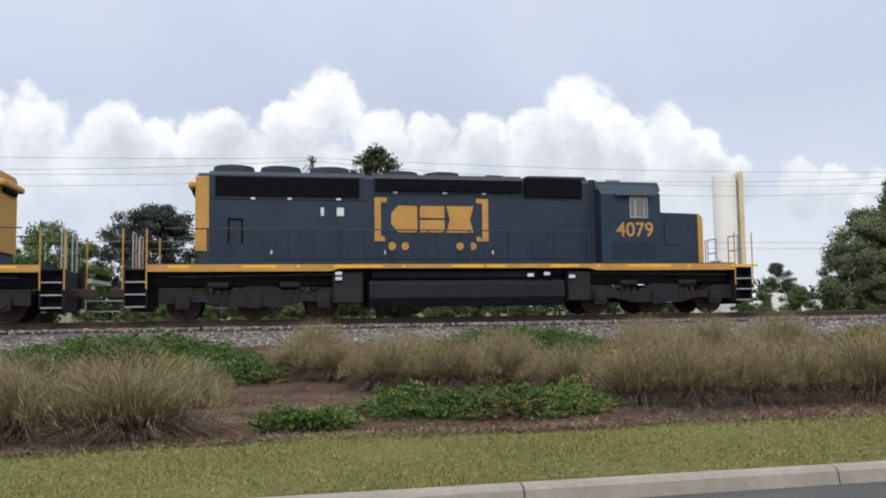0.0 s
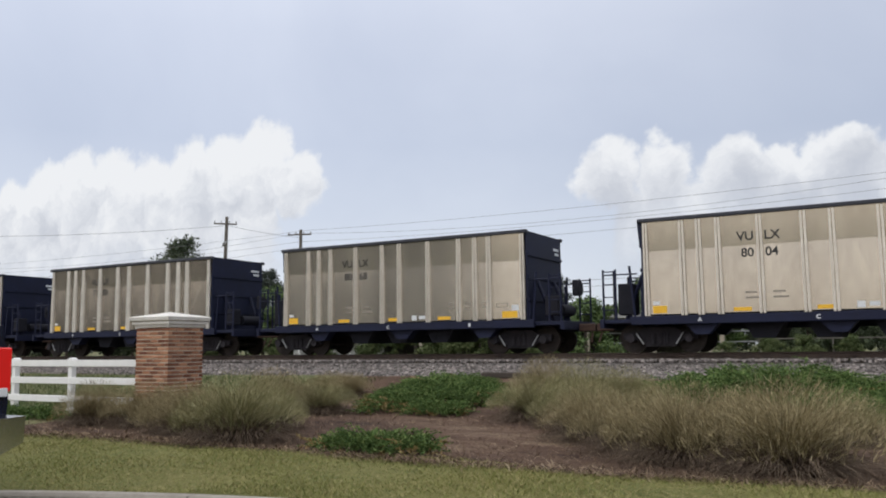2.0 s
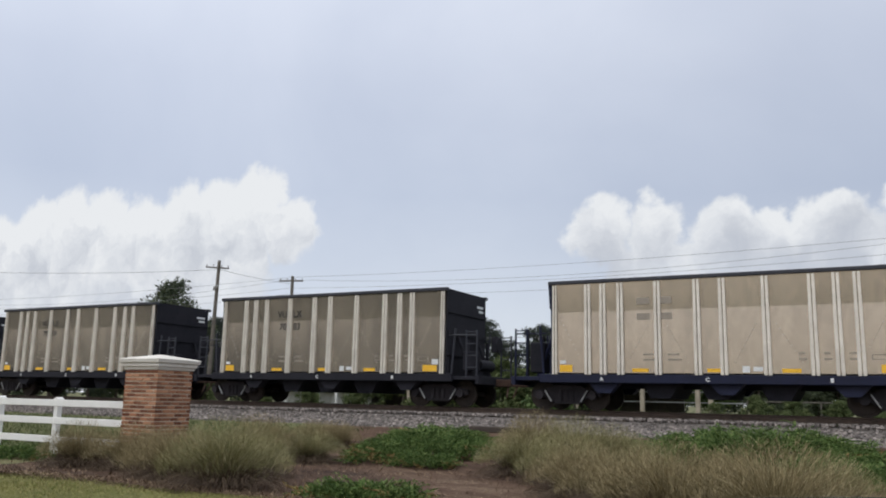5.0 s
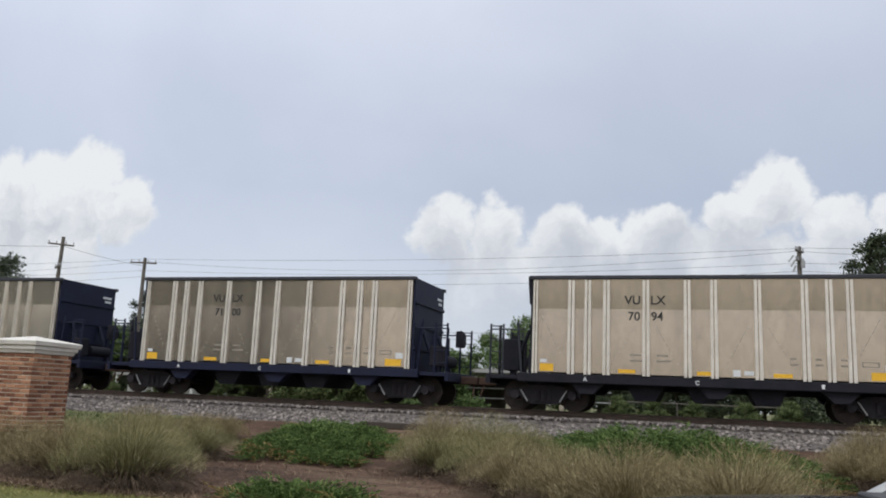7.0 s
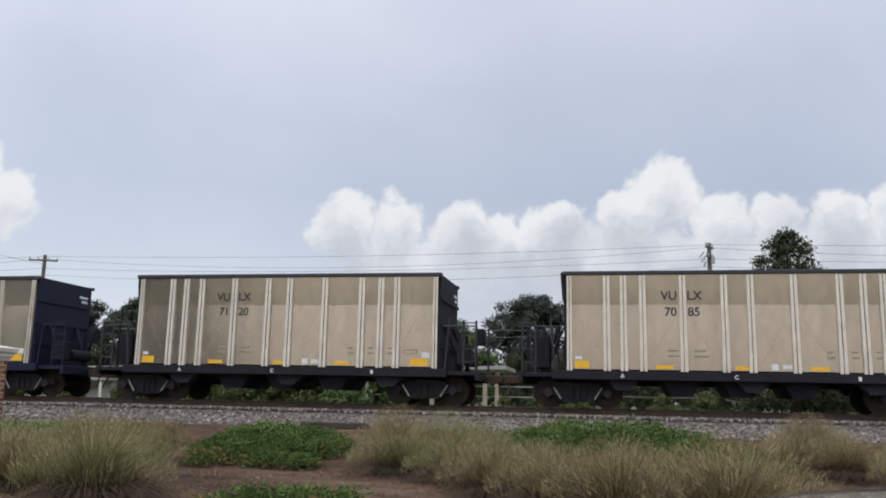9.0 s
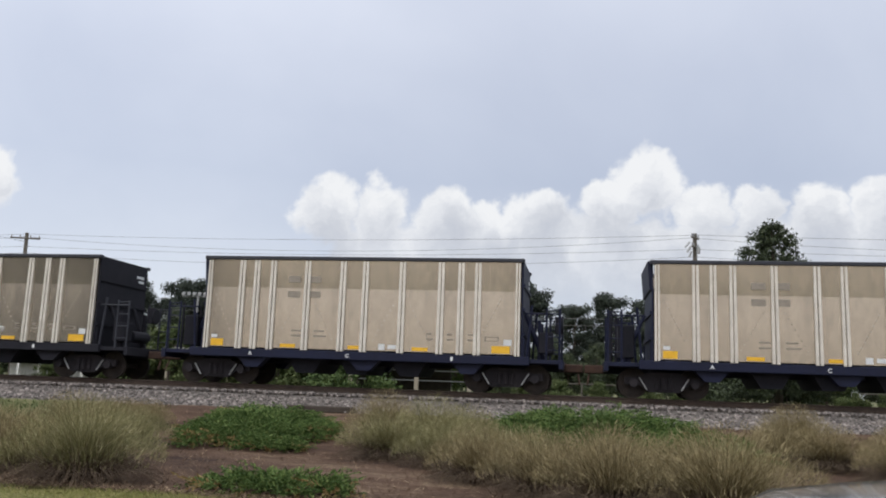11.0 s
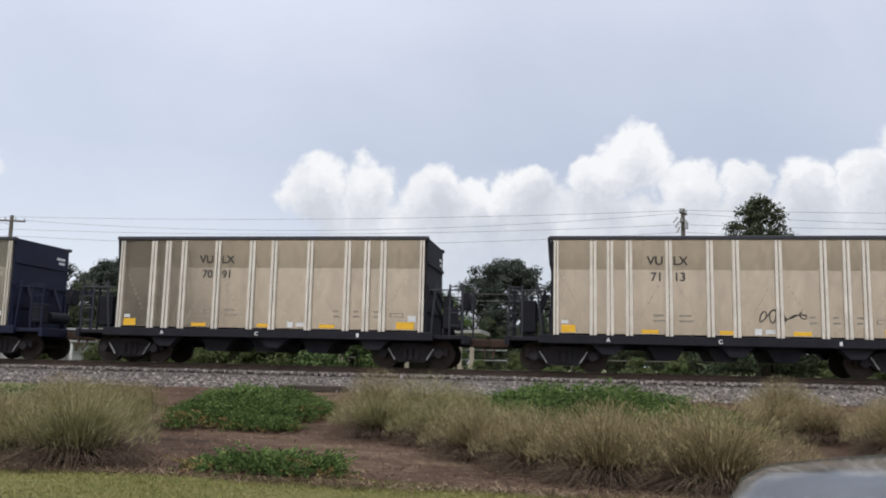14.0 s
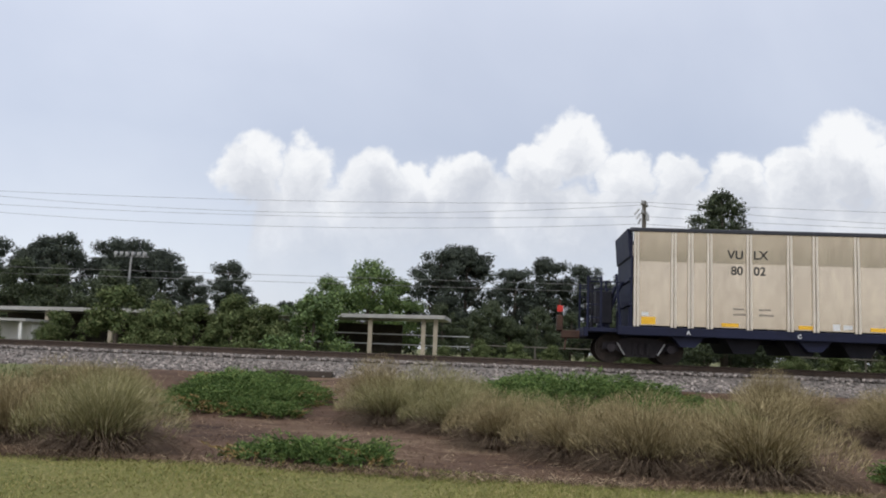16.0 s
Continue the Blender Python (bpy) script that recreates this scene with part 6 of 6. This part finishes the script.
# ---- buildings beyond the track ----
def build_buildings():
    s = thing("open_shelter", pose(0, 14, 0), "long low shelter with a pale flat roof and slim tan posts", "shelter")
    bm = bmesh.new()
    prism(bm, [(-31.5, 1.36), (-6.4, 1.68), (-6.4, 1.86), (-31.5, 1.54)], -0.4, 4.2)
    part("roof", bm, ROOF_METAL, s, "pale metal roof edge")
    for x in (-6.85, -7.45, -10.1, -13.5, -16.8, -20.0, -23.4, -26.8, -30.5):
        bm = bmesh.new()
        box(bm, x - 0.1, x + 0.1, -0.1, 0.1, -0.8, 1.4 + (x + 31.5) * 0.0127)
        part("post", bm, POST_TAN, s)
    bm = bmesh.new()
    box(bm, -31.4, -9.0, 3.9, 4.1, -0.8, 1.45)
    part("back_wall", bm, SHADE_WALL, s, "dark back wall")
    for z in (0.35, 0.85):
        bm = bmesh.new()
        box(bm, -13.4, -5.2, 1.0, 1.06, z, z + 0.06)
        part("barrier_rail", bm, GALV, s)
    h = thing("white_porch_house", pose(-29.5, 12.0, -0.75), "small white building with a porch half hidden by weeds", "building")
    bm = bmesh.new()
    box(bm, -2.2, 2.6, 0.8, 3.4, 0, 1.55)
    part("wall", bm, WHITE, h)
    bm = bmesh.new()
    box(bm, -2.5, 2.9, -0.3, 3.6, 1.55, 1.68)
    part("roof", bm, ROOF_METAL, h)
    for x in (-2.2, -1.0, 0.2, 1.4, 2.6):
        bm = bmesh.new()
        box(bm, x - 0.06, x + 0.06, -0.2, -0.08, 0, 1.55)
        part("post", bm, WHITE, h)
    # chain-link fence rails seen under the cars
    f = thing("pipe_fence", pose(0, 12.6, -0.75), "grey pipe-rail fence along the far verge", "fence")
    for x in np.arange(-5.0, 24, 3.0):
        bm = bmesh.new()
        rod(bm, (x, 0, 0), (x, 0, 1.25), 0.035, 6)
        part("post", bm, POLE, f)
    bm = bmesh.new()
    rod(bm, (-5.0, 0, 1.22), (24, 0, 1.22), 0.028, 6)
    part("top_rail", bm, POLE, f)
    # silo at the far plant
    t = thing("silo", pose(54.5, 62, -0.9), "pale industrial silo with a tan conveyor leg in the distance", "silo")
    bm = bmesh.new()
    rod(bm, (0, 0, 5.0), (0, 0, 16.6), 1.35, 28)
    rod(bm, (0, 0, 2.0), (0, 0, 5.0), 0.4, 20, 1.35)
    for a in range(4):
        c, d = 1.3 * math.cos(a * 1.57 + 0.8), 1.3 * math.sin(a * 1.57 + 0.8)
        rod(bm, (c, d, 0), (c, d, 5.5), 0.15, 6)
    part("tank", bm, SILO, t)
    bm = bmesh.new()
    box(bm, 1.7, 2.3, -0.4, 0.4, 0, 17.0)
    part("conveyor_leg", bm, SILO_TAN, t)
    for z in range(1, 17):
        bm = bmesh.new()
        box(bm, 1.35, 1.7, -0.35, 0.35, z, z + 0.06)
        part("walkway", bm, GALV, t)
    w = thing("white_warehouse", pose(39.5, 30, -0.9), "low white building among far shrubs", "building")
    bm = bmesh.new()
    prism(bm, [(-3, 0), (4, 0), (4, 1.5), (0, 2.1), (-3, 1.5)], 0, 8)
    part("wall", bm, WHITE, w)


build_buildings()


# ---- vehicles ----
def road_wheel(parent, x, y, r, w, z):
    bm = bmesh.new()
    rod(bm, (x, y - w / 2, z), (x, y + w / 2, z), r, 28)
    t = part("wheel", bm, RUBBER, parent, "black tyre")
    bm = bmesh.new()
    rod(bm, (x, y - w / 2 - 0.01, z), (x, y + w / 2 + 0.01, z), r * 0.62, 20)
    part("rim", bm, GALV, t)


def pickup():
    """Heading -x, tailgate at x = 0, wheels on z = 0."""
    p = thing("pickup_truck", Matrix(), "dark blue four-wheel-drive pickup truck with lit tail lamps", "pickup truck")
    W = 0.97
    bm = bmesh.new()
    prism(bm, [(-W, 0.72), (-W - 0.02, 1.0), (-W, 1.35), (-W + 0.06, 1.62), (W - 0.06, 1.62), (W, 1.35), (W + 0.02, 1.0), (W, 0.72)], -2.3, -0.02, "x")
    part("bed", bm, TRUCK_BLUE, p)
    bm = bmesh.new()
    box(bm, -0.02, 0.03, -W + 0.14, W - 0.14, 0.95, 1.58, 0.02)
    prism(bm, [(-W + 0.1, 1.55), (-W + 0.1, 1.64), (W - 0.1, 1.64), (W - 0.1, 1.55)], -0.05, 0.05, "x")
    tg = part("tailgate", bm, TRUCK_BLUE, p, "dark tailgate")
    bm = bmesh.new()
    prism(bm, [(-0.11, 1.44), (0.11, 1.44), (0.1, 1.26), (0.0, 1.18), (-0.1, 1.26)], 0.03, 0.045, "x")
    part("badge", bm, CHROME, tg, "chrome shield badge")
    letters("4X4", 0.1, CHROME, tg, pose(0.034, 0.52, 1.18, 90, 0, 90), "lettering")
    for s in (-1, 1):
        bm = bmesh.new()
        box(bm, -0.1, 0.035, min(s * (W - 0.13), s * (W + 0.01)), max(s * (W - 0.13), s * (W + 0.01)), 1.08, 1.46, 0.015)
        l = part("tail_lamp", bm, LAMP_RED, p, "glowing red tail lamp")
        bm = bmesh.new()
        box(bm, -0.1, 0.04, min(s * (W - 0.12), s * (W - 0.02)), max(s * (W - 0.12), s * (W - 0.02)), 1.04, 1.12, 0.01)
        part("reverse_lens", bm, WHITE, l)
    bm = bmesh.new()
    for s in (-1, 1):
        prism(bm, [(s * 0.42, 0.68), (s * 0.56, 0.86), (s * (W + 0.03), 0.88), (s * (W + 0.02), 0.66), (s * 0.8, 0.58), (s * 0.42, 0.56)], -0.2, 0.22, "x")
    box(bm, -0.2, 0.2, -0.45, 0.45, 0.56, 0.7, 0.02)
    part("bumper", bm, CHROME, p, "chrome rear step bumper")
    bm = bmesh.new()
    box(bm, 0.0, 0.2, -0.5, 0.5, 0.7, 0.74)
    part("step_pad", bm, PLASTIC, p)
    bm = bmesh.new()
    box(bm, 0.1, 0.12, -0.16, 0.16, 0.76, 0.92, 0.004)
    pl = part("number_plate", bm, WHITE, p)
    bm = bmesh.new()
    for k in range(5):
        box(bm, 0.12, 0.124, -0.12 + 0.052 * k, -0.085 + 0.052 * k, 0.8, 0.88)
    part("plate_bar", bm, RED, pl)
    bm = bmesh.new()
    box(bm, 0.1, 0.42, -0.06, 0.06, 0.36, 0.46, 0.01)
    box(bm, 0.3, 0.36, -0.07, 0.07, 0.3, 0.55, 0.01)
    rod(bm, (0.4, 0, 0.46), (0.4, 0, 0.56), 0.05, 12)
    part("tow_hitch", bm, CHROME, p, "steel tow hitch")
    bm = bmesh.new()
    prism(bm, [(-2.3, 0.7), (-2.3, 1.85), (-2.55, 2.0), (-4.1, 2.0), (-4.7, 1.5), (-5.7, 1.4), (-5.85, 0.7)], -W + 0.04, W - 0.04)
    part("cab", bm, TRUCK_BLUE, p)
    bm = bmesh.new()
    box(bm, -2.31, -2.27, -W + 0.2, W - 0.2, 1.5, 1.85, 0.02)
    part("rear_window", bm, GLASS, p)
    bm = bmesh.new()
    box(bm, -5.6, -0.1, -0.5, 0.5, 0.42, 0.75)
    box(bm, -1.45, -1.15, -0.8, 0.8, 0.3, 0.5)
    part("chassis", bm, PLASTIC, p)
    for x in (-1.3, -4.9):
        for y in (-0.82, 0.82):
            road_wheel(p, x, y, 0.41, 0.28, 0.41)
    return p


def sedan():
    """Heading -x, centre of the bonnet's front at x = 0, wheels on z = 0."""
    c = thing("parked_car", Matrix(), "glossy silver car stopped on the road", "car")
    nx = 13
    ys = [-0.9, -0.86, -0.72, -0.45, 0.0, 0.45, 0.72, 0.86, 0.9]

    def surface(name, prof, widths, mat, crown=0.05, label=""):
        bm = bmesh.new()
        rows = []
        for (x, z), w in zip(prof, widths):
            rows.append([bm.verts.new((x + 0.16 * (abs(y) / 0.9) ** 2.5 * (1 if x < 0.4 else 0.0), y / 0.9 * w, z - crown * (abs(y) / 0.9) ** 2.4)) for y in ys])
        for a, b in zip(rows, rows[1:]):
            for i in range(len(ys) - 1):
                bm.faces.new((a[i], a[i + 1], b[i + 1], b[i]))
        bmesh.ops.solidify(bm, geom=bm.faces[:], thickness=0.02)
        return smooth(part(name, bm, mat, c, label))

    surface("bonnet", [(-0.26, 0.86), (-0.2, 0.94), (-0.06, 0.995), (0.3, 1.035), (0.8, 1.06), (1.25, 1.075)], [0.72, 0.78, 0.82, 0.84, 0.85, 0.86], CAR_SILVER, 0.03, "reflective silver bonnet")
    surface("windscreen", [(1.28, 1.07), (1.55, 1.245), (1.85, 1.44), (2.17, 1.615)], [0.82, 0.78, 0.73, 0.7], WINDSCREEN, 0.05, "raked reflective windscreen")
    surface("roof", [(2.15, 1.62), (2.6, 1.65), (3.2, 1.61), (3.8, 1.54), (4.1, 1.42)], [0.71, 0.7, 0.68, 0.64, 0.6], CAR_SILVER, 0.05)
    bm = bmesh.new()
    rows = []
    for x, w, lo, hi in ((-0.26, 0.42, 0.42, 0.72), (-0.23, 0.6, 0.34, 0.82), (-0.14, 0.74, 0.3, 0.89), (0.05, 0.82, 0.28, 0.94), (0.5, 0.86, 0.28, 0.98), (1.25, 0.88, 0.28, 1.0), (2.5, 0.89, 0.28, 1.02), (4.0, 0.87, 0.3, 1.04), (4.45, 0.78, 0.36, 0.98), (4.58, 0.55, 0.46, 0.86)):
        half = [(-0.55 * w, lo), (-0.94 * w, lo + 0.04), (-w, lo + 0.35 * (hi - lo)), (-0.99 * w, hi - 0.16), (-0.93 * w, hi - 0.06), (-0.8 * w, hi - 0.01)]
        rows.append([bm.verts.new((x, y, z)) for y, z in half + [(-y, z) for y, z in half[::-1]]])
    for p, q in zip(rows, rows[1:]):
        for i in range(12):
            bm.faces.new((p[i], q[i], q[(i + 1) % 12], p[(i + 1) % 12]))
    bm.faces.new(rows[0]), bm.faces.new(rows[-1][::-1])
    smooth(part("body", bm, CAR_SILVER, c))
    bm = bmesh.new()
    prism(bm, [(1.5, 1.03), (2.4, 1.51), (3.9, 1.5), (4.25, 1.06)], -0.66, 0.66)
    part("side_glass", bm, GLASS, c)
    for s in (-1, 1):
        bm = bmesh.new()
        rod(bm, (1.24, s * 0.85, 1.03), (2.17, s * 0.72, 1.59), 0.028, 8)
        part("pillar_trim", bm, GALV, c)
        bm = bmesh.new()
        box(bm, 1.5, 1.68, min(s * 0.88, s * 1.06), max(s * 0.88, s * 1.06), 1.03, 1.17, 0.04)
        part("door_mirror", bm, PLASTIC, c)
        bm = bmesh.new()
        prism(bm, [(-0.16, 0.62), (-0.18, 0.72), (0.19, 0.82), (0.24, 0.7)], s * 0.45, s * 0.7)
        part("headlamp", bm, GLASS_CAB, c)
        bm = bmesh.new()
        rod(bm, (1.22, s * 0.1, 1.085), (1.34, s * 0.62, 1.12), 0.014, 6)
        rod(bm, (1.22, s * 0.1, 1.075), (1.22, s * 0.14, 1.12), 0.03, 6)
        part("wiper", bm, PLASTIC, c)
    bm = bmesh.new()
    box(bm, 1.19, 1.3, -0.8, 0.8, 1.035, 1.072, 0.01)
    part("scuttle", bm, PLASTIC, c, "black plastic scuttle")
    for x in (0.85, 3.6):
        for y in (-0.8, 0.8):
            road_wheel(c, x, y, 0.33, 0.22, 0.33)
    c.matrix_basis = pose(-0.93, -23.46, -1.215, 0, 0, 9)
    return c


truck = pickup()
car = sedan()


def motions():
    for ob, x0 in movers:
        turn = 180 if ob == rear else 0
        walk(ob, [(0, pose(x0, 0, 0, 0, 0, turn)), (16, pose(x0 + SPEED * 16, 0, 0, 0, 0, turn))])
    rows = [(0, -4.5), (1, -5.1), (2, -5.69), (2.5, -6.0), (3, -6.33), (4, -8.2), (6, -16), (8, -27), (12, -52), (16, -80)]
    stop = [(0, 24), (1.5, 15.5), (3, 8), (4, 3.6), (5, 0.0), (5.6, -1.1), (6, -1.15), (16, -1.15)]
    walk(car, [(t, pose(x + 0.22, -23.46, -1.215, 0, 0, 9)) for t, x in stop])
    walk(truck, [(t, pose(x, -23.28, -1.19)) for t, x in rows])


motions()
